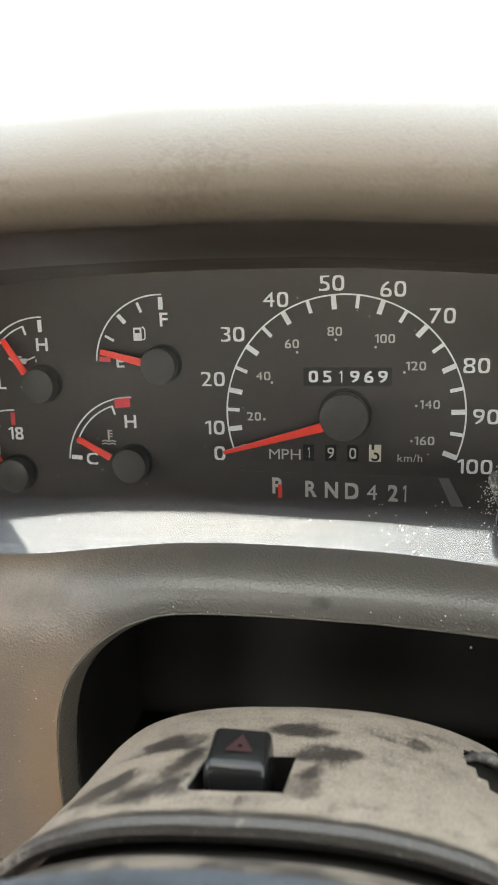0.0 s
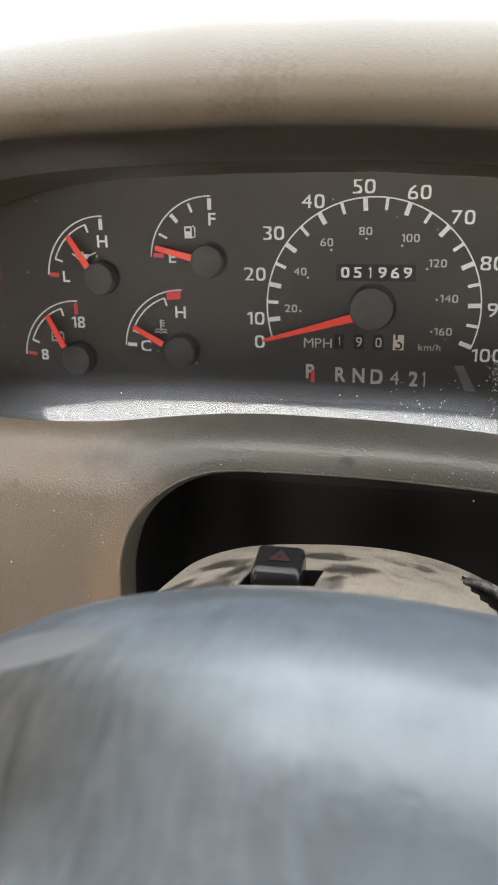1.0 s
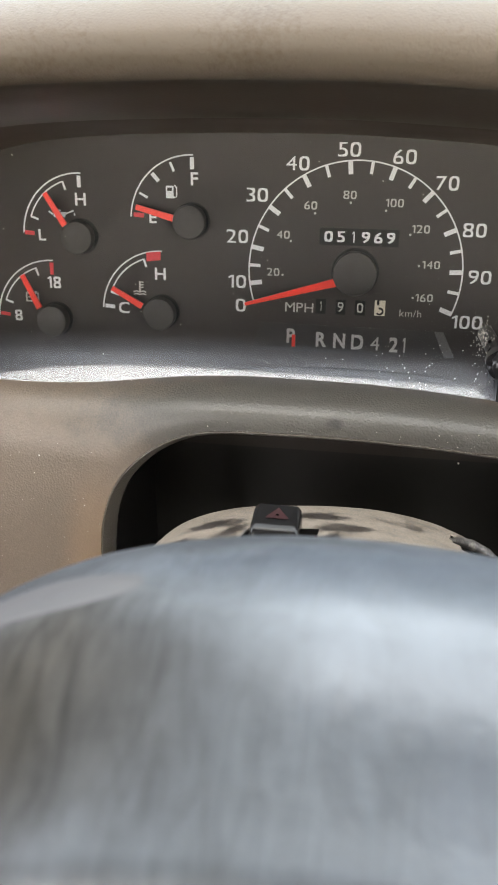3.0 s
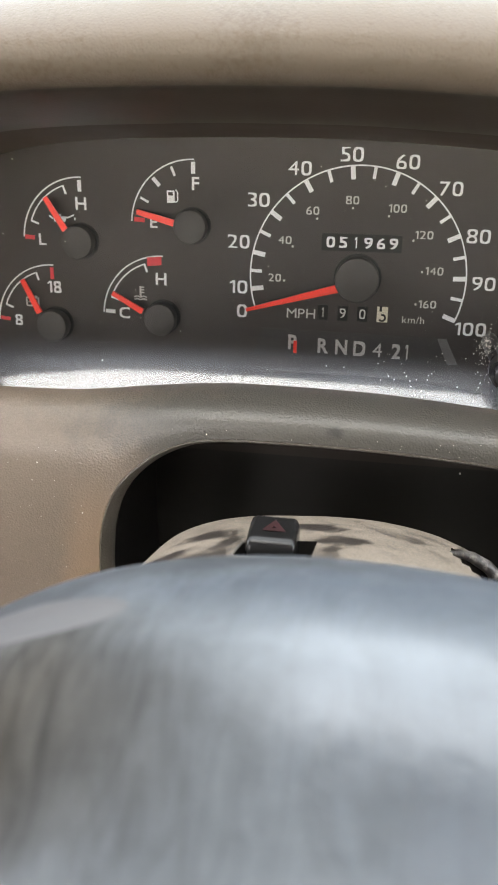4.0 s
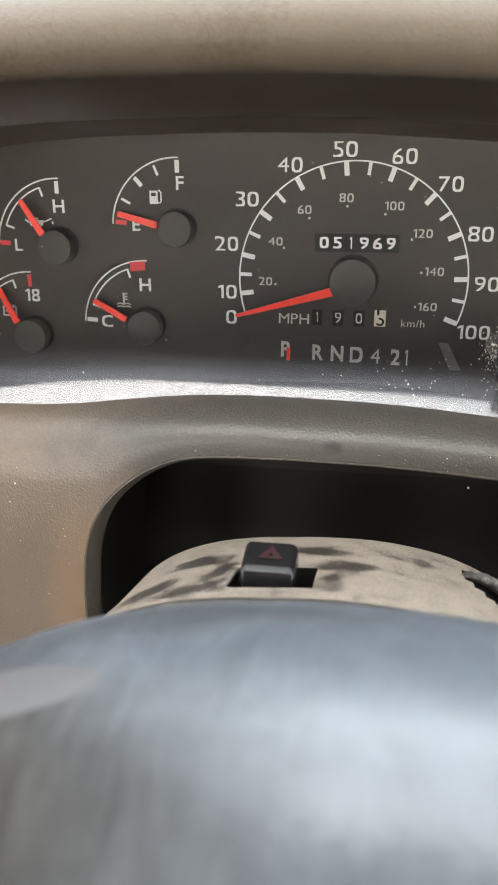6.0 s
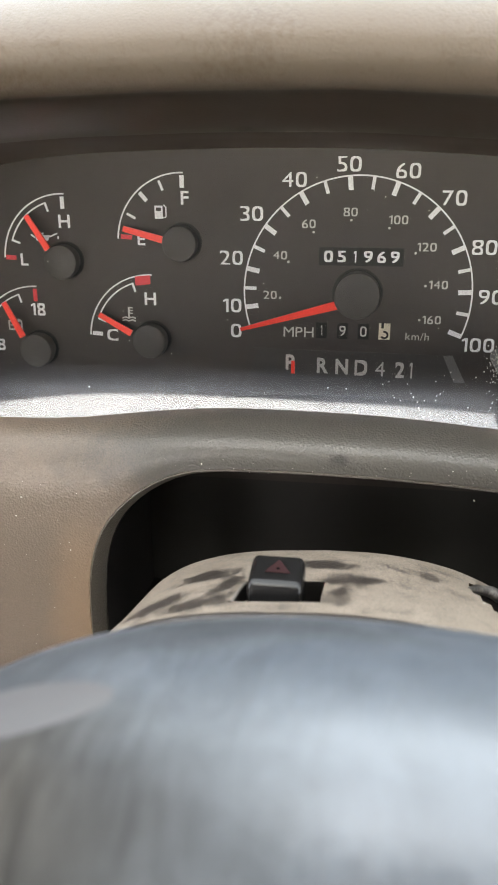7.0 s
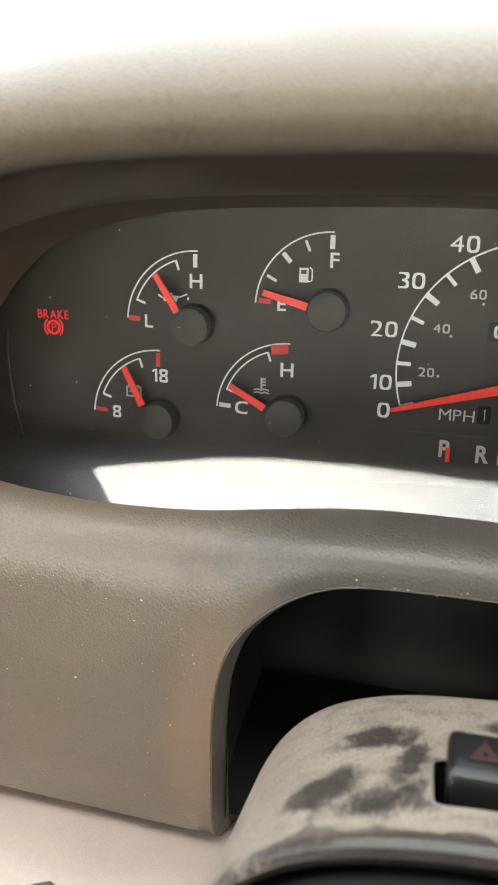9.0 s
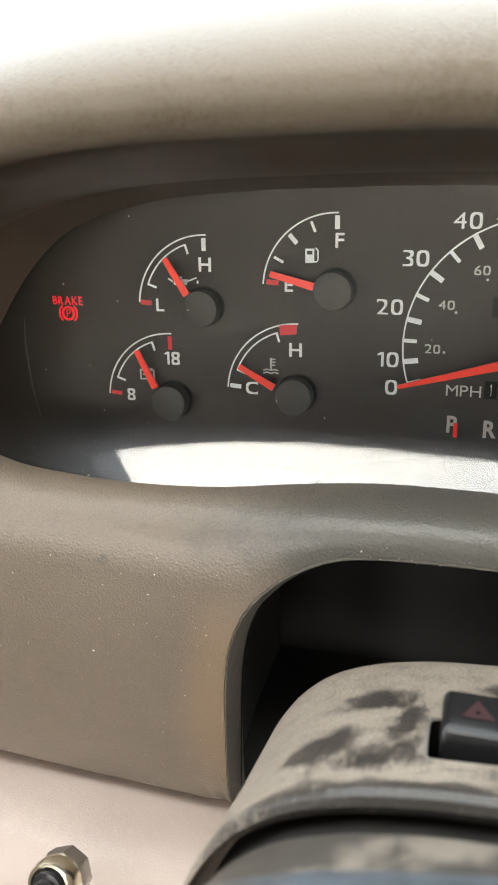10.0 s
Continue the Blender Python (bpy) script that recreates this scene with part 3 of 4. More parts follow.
def rim_path():
    """The bezel's lower border, (x, z): panel foot, up the opening's side, over its top and down again."""
    half = [(-300, -198.5), (-250, -200), (-200, -201.7), (-150, -203.5), (-126, -204.5), (-113.5, -204.9), (-110.9, -200.5), (-110.7, -172), (-110.4, -146), (-109.8, -125), (-107.8, -107.6), (-102.3, -91.5), (-93, -79.4), (-80.6, -69.6), (-66, -63.5), (-48, -61.5), (-20, -61)]
    rest = [(20, -61.7), (57, -64), (80, -67), (97, -75), (108, -88), (114, -106), (117, -125), (118, -145), (118, -165), (118, -178), (170, -190), (230, -190), (300, -190)]
    return half + [(0, -61.2)] + rest


RIM = rim_path()
upper_x = [-300, -266, -238, -200, -187, -179, -176, -162, -150, -138, -126, -113, -100, -86, -70, -50, -22, 0, 22, 60, 86, 102, 114, 126, 138, 150, 162, 176, 205, 250, 300]


def low_z(x):
    if x <= low[0].x:
        return min(-40.0 + (low[0].x - x) * 1.2, -5.0)
    if x >= low[-1].x:
        return -40.0
    for a, b in zip(low, low[1:]):
        if a.x <= x <= b.x:
            return a.z + (b.z - a.z) * (x - a.x) / (b.x - a.x)


def tucked(x, z):
    """How far the panel leans back towards its foot, which curls under."""
    low_edge = -198.5 - (x + 300) * 0.034 if x < 0 else -190
    return 25.0 * max(0.0, min(1.3, (low_edge + 24 - z) / 24)) ** 2.2 + 7.0 * max(0.0, min(1.1, (-100 - z) / 98)) ** 1.6


SPREAD = len(RIM) * 4
far = np.cumsum([0] + [math.dist(a, b) for a, b in zip(RIM, RIM[1:])])
far = far / far[-1]
rim = spline([(x, 0, z) for x, z in RIM], SPREAD)
rows = [[] for _ in range(29)]
LIPW, inner_rim = 3.8, []
for i, r in enumerate(rim):
    x = float(np.interp(i / (SPREAD - 1), far, upper_x))
    z = low_z(x)
    y0 = lens_y(z)
    foot = max(0.0, min(1.0, (-110.9 - r.x) / 5)) if r.x < 0 else max(0.0, min(1.0, (r.x - 119) / 22))
    foot = foot * foot * (3 - 2 * foot) if r.z < -180 else 0.0
    along = (rim[min(i + 2, SPREAD - 1)] - rim[max(i - 2, 0)]).normalized()
    inward = Vector((along.z, 0, -along.x))
    inner_rim.append((r, inward, foot))
    e = r - inward * LIPW * (1 - foot)
    reach = math.hypot(e.x - x, e.z - z)
    wide = min(34.0, 0.82 * reach)
    prof = []
    for n in range(28):
        u = min(1.0, n / 19)
        f = wide * u ** 1.25 if n < 20 else wide + (reach - wide) * (n - 19) / 8
        y = y0 + (-93.4 - y0) * (1 - (1 - u) ** 2.1) ** 0.8
        prof.append((f, y))
    line = [(x + (e.x - x) * f / reach, y, z + (e.z - z) * f / reach) for f, y in prof]
    line = [(a, b + tucked(a, c), c) for a, b, c in line]
    for n, q in enumerate(line):
        rows[n].append(q)
    q = e + inward * 0.2
    rows[28].append((q.x, -92.9 + tucked(q.x, q.z), q.z))
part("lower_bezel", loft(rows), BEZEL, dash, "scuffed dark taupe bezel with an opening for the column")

# bevelled lip round the opening; shade on its down-turned face put into the colour
lip = []
for f, y in ((0.0, -92.9), (0.07, -93.4), (0.2, -93.6), (0.34, -92.8), (0.9, -87.6), (1.05, -86), (1.12, -82)):
    lip.append([])
    for r, inward, foot in inner_rim:
        if foot < 0.5:
            q = r + inward * (LIPW * (f - 1) * (1 - foot) + 0.15)
            lip[-1].append((q.x, y + tucked(q.x, q.z), q.z))
part("opening_lip", loft(lip), LIPMAT, dash, "grained lip round the column opening, darkened for its shade")

# the black pocket behind the column opening
ring = [p for p in rim if p.z > -188]
rows = []
for o, y in ((1.1, -82.2), (-1.5, -78), (-7, -58), (-10, -20), (-11, 38)):
    row = []
    for p in ring:
        q = p + Vector((CX - p.x, 0, -125 - p.z)).normalized() * o
        row.append((q.x, y, q.z))
    rows.append(row)
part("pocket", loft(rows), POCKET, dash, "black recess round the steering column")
# floor and back are added black sheets that keep the pocket dark
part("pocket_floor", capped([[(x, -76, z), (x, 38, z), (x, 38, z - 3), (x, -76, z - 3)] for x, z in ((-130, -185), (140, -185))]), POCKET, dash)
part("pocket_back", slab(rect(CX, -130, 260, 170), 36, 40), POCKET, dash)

# paler knee panel under the bezel
rows = []
for y, z in ((-60, -190), (-84, -190), (-100, -190.5), (-113, -192.5), (-122, -198), (-130, -212), (-142, -250), (-150, -330), (-140, -420)):
    rows.append([(x, y, z - (0.035 * (x + 300) if x < -100 else 7)) for x in range(-420, 421, 20)])
knee = thing("knee_panel", (-200, -120, -200), "pale taupe plastic knee panel below the dashboard", "panel")
part("top_flange", loft(rows[:2]), LOWER, knee)
part("panel", loft(rows[1:]), LOWER, knee)

# ---- the instrument cluster ----
cluster = thing("instrument_cluster", (0, 0, 0), "black instrument cluster with white scales and orange needles", "instrument cluster")
plate = part("dial_plate", slab([(-320, -100), (220, -100), (220, 100), (-320, 100)], 0, 3), FACE, cluster, "charcoal printed dial plate", smooth=False)
N = 40
xs = [-246 + 408 * i / N for i in range(N + 1)]
outer = [[(x, y, z) for x in xs] for y, z in LENS_YZ]
inner = [[(x, y + 1.4, z - 0.7) for x in xs] for y, z in LENS_YZ]
bm = loft(outer)
loft(inner, bm=bm)
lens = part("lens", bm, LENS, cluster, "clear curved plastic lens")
lens.visible_shadow = False

# speedometer
SX, SZ, SR = -1.5, 0.8, 55.2
STEPS = [(0, -108.6), (10, -98), (15, -88), (20, -78), (25, -66.3), (30, -54.6), (35, -42.5), (40, -30.4), (45, -17.6), (50, -5), (55, 6.8), (60, 18.7), (65, 30.5), (70, 42.2), (75, 53.8), (80, 65.3), (85, 76.6), (90, 88), (95, 99.4), (100, 110.8)]
part("scale_arc", arc(SX, SZ, SR - 0.36, SR + 0.36, 90 + 109.4, 90 - 111.6, -0.4, 0, 96), WHITE, plate)
for value, a in STEPS:
    major = value % 10 == 0 and value > 0
    length, w = (6.5, 2.3) if major else (6.0, 1.6)
    r = SR - length / 2
    s, c = math.sin(radians(a)), math.cos(radians(a))
    part("tick", slab(rect(SX + r * s, SZ + r * c, length, w, 90 - a), -0.5, 0), WHITE, plate, smooth=False)
for text, x, z in (("0", -61, -19), ("10", -63, -6.3), ("20", -63.2, 17.2), ("30", -53, 38.3), ("40", -32.6, 54), ("50", -7, 61), ("60", 20.3, 58), ("70", 42, 46), ("80", 57.5, 23.8), ("90", 62.5, 0.6), ("100", 58.5, -22.8)):
    part("numeral", lettering(text, x, z, 6.8, 0, 1.26, weight=0.003), WHITE, plate, smooth=False)
for text, x, z, dx, dz in (("20", -43.8, -0.6, -38.8, -1.9), ("40", -39, 18.8, -34.9, 15.7), ("60", -25.3, 33.8, -22.9, 29.9), ("80", -5.6, 39.4, -5.1, 35.6), ("100", 17, 36, 12.9, 32.2), ("120", 31, 23.6, 25.9, 20.7), ("140", 37.6, 6, 31.5, 5.3), ("160", 35.6, -11, 29.7, -11.2)):
    part("small_numeral", lettering(text, x, z, 4.0, 0, 1.25, 0.1, weight=0.008), GREYP, plate, smooth=False)
    part("dot", lathe(dx, dz, [(0.6, 0), (0.6, -0.3)], 12), GREYP, plate, smooth=False)
part("unit_mark", lettering("MPH", -29.3, -18.8, 5.0, 0, 1.1), GREYP, plate, smooth=False)
part("unit_mark", lettering("km/h", 29.2, -19.4, 3.6, 0, 1.15, 0.1), GREYP, plate, smooth=False)

# odometer and trip counter
win = part("odometer", slab(rect(0.2, 18.7, 40.4, 8.6), -0.6, 0), DRUM, plate, "black odometer window", smooth=False)
for i, d in enumerate("051969"):
    part("digit", lettering(d, -15.4 + 6.35 * i, 18.7, 5.4, -0.6, 1.25, weight=0.02), WHITE, win, smooth=False)
for x, d in ((-17.8, "1"), (-7.4, "9"), (2.9, "0")):
    t = part("trip_drum", slab(rect(x, -17.6, 5.4, 8.0), -0.4, 0), DRUM, plate, smooth=False)
    part("digit", lettering(d, x, -17.6, 5.0, -0.4, 1.0), GREYP, t, smooth=False)
t = part("trip_drum", slab(rect(13.2, -17.3, 5.6, 8.0), -0.5, 0), CREAM, plate, "cream tenths drum between two digits", smooth=False)
part("digit", slab(rect(12.2, -14.2, 1.2, 3.0), -0.7, -0.5), DRUM, t, smooth=False)
part("digit", arc(13.2, -19.0, 1.1, 2.1, -150, 110, -0.7, -0.5, 16), DRUM, t, smooth=False)

# gear indicator
gear = part("gear_window", slab([(-56, -42.6), (-51, -27.6), (47.5, -28.4), (53.5, -42.6)], -0.25, 0), plain("dark_smoky_window", (0.019, 0.016, 0.014), 0.5), plate, "dark gear indicator window", smooth=False)
part("facet", slab([(-58, -43), (-55, -43), (-49, -27.4), (-52, -27.4)], -0.6, 0), FACE, gear, smooth=False)
part("facet", slab([(48.5, -42), (54, -42), (47, -28.6), (42.3, -28.6)], -0.6, 0), plain("smoky_grey_facet", (0.11, 0.108, 0.105), 0.5), gear, smooth=False)
for text, x, z in (("P", -33.3, -34.4), ("R", -16.8, -35.6), ("N", -7.1, -35.8), ("D", 2.5, -36.1), ("4", 12, -36.4), ("2", 21.8, -36.6), ("1", 27.2, -36.6)):
    part("gear_letter", lettering(text, x, z, 8.0, -0.25, 0.85, weight=0.03), GREYP, gear, smooth=False)
part("gear_pointer", slab(rect(-31.6, -36.6, 1.8, 6.6), -2.2, -1.4), NEEDLE, gear, smooth=False)


def needle(name, cx, cz, tip, root, w0, w1, rad, height):
    """A tapered pointer on a turned hub cap."""
    t, r = Vector((tip[0], 0, tip[1])), Vector((root[0], 0, root[1]))
    side = Vector((-(t - r).z, 0, (t - r).x)).normalized()
    poly = [((t + side * w0 / 2).x, (t + side * w0 / 2).z), ((t - side * w0 / 2).x, (t - side * w0 / 2).z), ((r - side * w1 / 2).x, (r - side * w1 / 2).z), ((r + side * w1 / 2).x, (r + side * w1 / 2).z)]
    ob = part(name, slab(poly, -height - 0.8, -height + 0.6), NEEDLE, cluster, "flat orange-red needle", smooth=False)
    prof = [(rad * 0.9, 0), (rad * 0.9, -height * 0.5), (rad, -height * 0.55), (rad, -height - 1.2), (rad * 0.96, -height - 2.0), (rad * 0.86, -height - 2.3), (rad * 0.2, -height - 2.4)]
    # black ring on the plate paints the hub cap's shadow
    part("shadow_ring", lathe(cx, cz, [(rad * 1.1, 0), (rad * 1.1, -0.35), (rad * 1.04, -0.4)]), DRUM, plate, smooth=False)
    part("hub_cap", lathe(cx, cz, prof), HUBCAP, ob, "round charcoal hub cap")


needle("speed_needle", -0.8, 1.0, (-57.6, -16.9), (-10, -3.6), 1.6, 4.2, 11.2, 7)


def gauge(cx, cz, inner, low_text, high_text, low_at, high_at):
    part("scale_arc", arc(cx, cz, 32.7, 33.4, 177, 88.5, -0.4, 0), WHITE, plate)
    if inner:
        bm = arc(cx, cz, 29.7, 30.4, 160, 108, -0.4, 0)
        for a in (160, 108):
            c, s = math.cos(radians(a)), math.sin(radians(a))
            slab(rect(cx + 28.0 * c, cz + 28.0 * s, 4.6, 1.0, a), -0.4, 0, bm)
        part("inner_arc", bm, WHITE, plate)
    part("letter", lettering(low_text, *low_at, 6.0, 0, 1.1, weight=0.015), WHITE, plate, smooth=False)
    part("letter", lettering(high_text, *high_at, 6.4, 0, 1.1, weight=0.015), WHITE, plate, smooth=False)


gauge(-87.5, 24, False, "E", "F", (-108.6, 25.6), (-86, 45.4))
for (x, z), a in (((-113.3, 36.7), 152), ((-97.8, 51.1), 113)):
    part("tick", slab(rect(x, z, 4.9, 1.15, a), -0.5, 0), WHITE, plate, smooth=False)
part("tick", slab(rect(-106.8, 45.8, 5.2, 1.9, 132), -0.5, 0), WHITE, plate, smooth=False)
part("tick", slab(rect(-87.2, 53.0, 5.8, 2.1, 90), -0.5, 0), WHITE, plate, smooth=False)
part("tick", slab(rect(-116.2, 26.6, 5.6, 2.2, 176), -0.5, 0), REDP, plate, smooth=False)
pump = part("pump_symbol", slab(rect(-99.2, 38.6, 4.0, 6.2), -0.4, 0), WHITE, plate, "white fuel pump symbol", smooth=False)
part("pump_window", slab(rect(-99.2, 40.0, 2.4, 1.6), -0.6, -0.4), FACE, pump, smooth=False)
bm = arc(-96.5, 37.0, 0.75, 1.25, 180, 360, -0.4, 0, 12)
slab(rect(-95.5, 39.0, 0.55, 4.0), -0.4, 0, bm)
slab(rect(-96.0, 41.4, 1.9, 0.6, -48), -0.4, 0, bm)
part("pump_hose", bm, WHITE, pump, smooth=False)
needle("fuel_needle", -87.4, 24.4, (-115.6, 31.2), (-96, 26.0), 2.6, 3.4, 8.6, 7)

gauge(-148.3, 14, True, "L", "H", (-171, 14.6), (-148.2, 33.8))
part("tick", slab(rect(-148.5, 42.8, 5.8, 1.9, 90), -0.5, 0), WHITE, plate, smooth=False)
part("tick", slab(rect(-178, 15.6, 5.4, 2.2, 176), -0.5, 0), REDP, plate, smooth=False)
bm = slab([(-163.6, 24.2), (-157.4, 24.2), (-156.4, 26.9), (-163.6, 26.9)], -0.4, 0)
for bar in ((-154.4, 27.0, 4.4, 0.7, 22), (-165.2, 26.4, 2.6, 0.7, -35), (-160.4, 27.7, 1.8, 0.8, 0), (-151.9, 25.8, 0.7, 1.3, 0)):
    slab(rect(*bar), -0.4, 0, bm)
part("oil_can_symbol", bm, WHITE, plate, "white oil can symbol", smooth=False)
needle("oil_needle", -148.6, 14.6, (-165.2, 37.0), (-155.0, 20.6), 2.4, 3.2, 8.6, 7)

gauge(-166.8, -32, True, "8", "18", (-188.4, -30.2), (-166, -10.9))
part("tick", slab(rect(-166.8, -3.4, 6.4, 2.0, 90), -0.5, 0), REDP, plate, smooth=False)
part("tick", slab(rect(-196, -29.6, 5.4, 1.8, 174), -0.5, 0), REDP, plate, smooth=False)
bm = bmesh.new()
for r in ((-179.3, -21.8, 7.6, 0.7), (-179.3, -17.4, 7.6, 0.7), (-182.75, -19.6, 0.7, 4.5), (-175.85, -19.6, 0.7, 4.5), (-181.4, -16.7, 1.4, 0.9), (-177.2, -16.7, 1.4, 0.9), (-181.0, -19.6, 1.5, 0.45), (-177.6, -19.6, 1.5, 0.45), (-177.6, -19.6, 0.45, 1.5)):
    slab(rect(*r), -0.4, 0, bm)
part("battery_symbol", bm, GREYP, plate, "outlined battery symbol", smooth=False)
needle("volt_needle", -165.6, -31.0, (-181.4, -6.4), (-172.6, -24.2), 2.4, 3.2, 8.6, 7)

gauge(-105.0, -25, True, "C", "H", (-126.3, -23.2), (-105.3, -4.0))
part("tick", slab([(-112.6, 2.6), (-104.9, 3.4), (-104.9, 7.9), (-112.8, 7.2)], -0.5, 0), REDP, plate, smooth=False)
part("tick", slab(rect(-134.2, -22.6, 5.4, 2.0, 176), -0.5, 0), WHITE, plate, smooth=False)
bm = slab(rect(-116.9, -11.0, 0.9, 5.4), -0.4, 0)
for z in (-8.8, -10.2, -11.6):
    slab(rect(-115.7, z, 1.7, 0.55), -0.4, 0, bm)
for z in (-13.9, -15.3):
    for x, turn in ((-119.7, 20), (-117.9, -20), (-116.1, 20), (-114.3, -20)):
        slab(rect(x, z, 1.9, 0.55, turn), -0.4, 0, bm)
part("thermometer_symbol", bm, GREYP, plate, "thermometer over waves symbol", smooth=False)
needle("temperature_needle", -104.4, -24.4, (-130.4, -11.4), (-114.0, -20.6), 2.4, 3.2, 8.6, 7)

# lit brake warning
part("brake_word", lettering("BRAKE", -219.4, 15.2, 4.2, 0, 0.95, weight=0.022), LAMP, plate, "glowing red brake word", smooth=False)
bm = arc(-219.4, 9.0, 2.4, 3.6, 0, 360, -0.4, 0, 32)
arc(-219.4, 9.0, 4.3, 5.1, 130, 230, -0.4, 0, 20, bm)
arc(-219.4, 9.0, 4.3, 5.1, -50, 50, -0.4, 0, 20, bm)
part("brake_symbol", bm, LAMP, plate, "glowing red parking brake ring", smooth=False)
part("brake_letter", lettering("P", -219.3, 9.0, 3.6, 0, 1.0), LAMP, plate, smooth=False)

# moulded edge of the dial mask, beside the warning lamp
part("mask_edge", rod([(-243.8, -0.4, 6), (-244.7, -0.4, -4), (-244.4, -0.4, -16), (-242.8, -0.4, -32), (-239.5, -0.4, -46)], [0.2, 0.5, 0.6, 0.5, 0.2], 8), HUBCAP, plate, "faint moulded rib at the end of the dial plate")

# trip reset knob through the lens
reset = part("reset_knob", lathe(68, -27, [(4, -5), (4, -58), (6.5, -60), (7.0, -68), (6.4, -74), (4.5, -76), (2, -76.4)]), BLACK, cluster, "black trip reset knob")
part("collar", slab(rect(72, -34, 11, 26), -72, -40), BLACK, reset)

# ---- the steering column ----
column = thing("steering_column", (CX, -160, -90), "dusty tan steering column shroud with dark finger smudges", "steering column")
PROFILE = [(-96.5, -115), (-95, -90), (-92.5, -70), (-88.5, -48), (-82.5, -33), (-74, -21), (-63, -12), (-48, -5.8), (-32, -2.4), (-15, -0.8), (-4, 0), (15, 0), (29, -1.6), (40, -4), (46, -6), (56, -10.5), (66, -18), (74, -29), (80, -44), (83, -66), (84.5, -90), (85, -110)]


def top_z(y):
    return -54 - (y + 210) * 0.30 if y < -164 else -67.8 - (y + 164) * 0.235


ends = [(-112, 11), (-113.4, 5.5), (-115.5, 2.4), (-118, 0.9)]
tail = [(-199, 0.4), (-203, -0.2), (-206.5, -1.0), (-209.5, -1.2), (-211.6, 0.2), (-212.6, 2.5), (-211.5, 5), (-204, 7)]
middle = [(y, 0.4 if y == -121 else 0) for y in range(-121, -164, -3)] + [(-164, 0)] + [(y, 0) for y in range(-167, -198, -4)]
crown = spline([(x, 0, z) for x, z in PROFILE], 110)
crown = sorted([(p.x, p.z) for p in crown] + [(x, float(np.interp(x, [p.x for p in crown], [p.z for p in crown]))) for x in (-30.3, -4, 46, 74)])
bm = loft([[(x, y, top_z(y) + z - d) for x, z in crown] for y, d in ends + middle + tail])
gone = []
for f in bm.faces:
    c = f.calc_center_median()
    if -30.3 < c.x < -4 and -191 < c.y < -164:
        gone.append(f)
    elif c.x < 80 and -178 < c.y < -125 and c.x > 45 + max(0.0, (-141 - c.y) * 0.55) + max(0.0, (c.y + 136) * 1.1):
        gone.append(f)
bmesh.ops.delete(bm, geom=gone, context="FACES")
shroud = part("shroud", bm, SHROUD, column)


def well(x0, x1, y0, y1, deep, sag=(0, 0)):
    """An open-topped recess."""
    tops = [(x0, y0, top_z(y0) + sag[0]), (x1, y0, top_z(y0) + sag[1]), (x1, y1, top_z(y1) + sag[1]), (x0, y1, top_z(y1) + sag[0])]
    return capped([tops, [(x, y, z - deep) for x, y, z in tops]])


bm = well(-30.3, -4, -164, -191, 16, (-2.9, 0))
bm.faces.ensure_lookup_table()
bmesh.ops.delete(bm, geom=[f for f in bm.faces if f.normal.z > 0.9 or min(v.co.z for v in f.verts) > -75.9], context="FACES_ONLY")
part("button_well", bm, POCKET, shroud, "black well round the hazard button")
button_profile = [(-163.8, -82), (-164.4, -62), (-165.6, -59), (-168, -57.6), (-179.0, -59.7), (-181.0, -60.6), (-182.2, -62.2), (-183.2, -70), (-184, -82)]
rows = []
for x, inset in ((-27.4, 2.4), (-26.9, 0.9), (-26.2, 0.25), (-25.2, 0), (-12.4, 0), (-11.4, 0.25), (-10.7, 0.9), (-10.2, 2.4)):
    m = Vector((-178, -70))
    rows.append([(x, m.x + (y - m.x) * (1 - inset / 14), m.y + (z - m.y) * (1 - inset / 12)) for y, z in button_profile])
WORN = plain("worn_pale_plastic", (0.2, 0.185, 0.165), 0.45)
edge_line = [(-27, -164.4), (-30.0, -165), (-30.7, -168), (-30.8, -180), (-30.8, -188), (-30.0, -190.6), (-26, -191.3)]
hazard = part("hazard_button", capped(rows), BUTTON, shroud, "black hazard button with a red triangle")
tri = [[(-22.6, -176.4, -59.0), (-14.2, -176.4, -59.0), (-18.4, -170.0, -57.8)], [(-19.2, -174.8, -58.7), (-17.6, -174.8, -58.7), (-18.4, -173.6, -58.5)]]
bm = bmesh.new()
vs = [[bm.verts.new((x, y, z + 0.2)) for x, y, z in r] for r in tri]
for i in range(3):
    bm.faces.new((vs[0][i], vs[0][(i + 1) % 3], vs[1][(i + 1) % 3], vs[1][i]))
part("triangle", bm, DULLRED, hazard, "dull red warning triangle", smooth=False)
cup = [(x, y) for x, y in ((42, -138), (50, -128), (62, -120), (88, -118), (92, -150), (88, -184), (66, -182), (56, -168))]
rows = [[(x, y, top_z(y) + float(np.interp(x, [q[0] for q in crown], [q[1] for q in crown])) - 1.2) for x, y in cup]]
rows.append([(65 + (x - 65) * 0.8, -150 + (y + 150) * 0.8, -125) for x, y in cup])
rows.append([(66, -150, -126) for _ in cup])
part("lever_slot", loft(rows, True), POCKET, shroud, "dark slot for the gear lever")
# added black filler stands for the shade between shroud and hub
part("gap_filler", loft([[(x * 0.972, y, -52 - (y + 230) * 0.30 + z - 4) for x, z in crown] for y in (-196, -214, -236)]), POCKET, column, "black filler for the shaded gap behind the wheel hub")
part("worn_edge", rod([(x, y, top_z(y) - (2.5 if x < -29 else 2.0)) for x, y in edge_line], [0.1, 0.3, 0.5, 0.5, 0.6, 0.5, 0.2], 8), WORN, shroud, "pale worn edge of the button well")
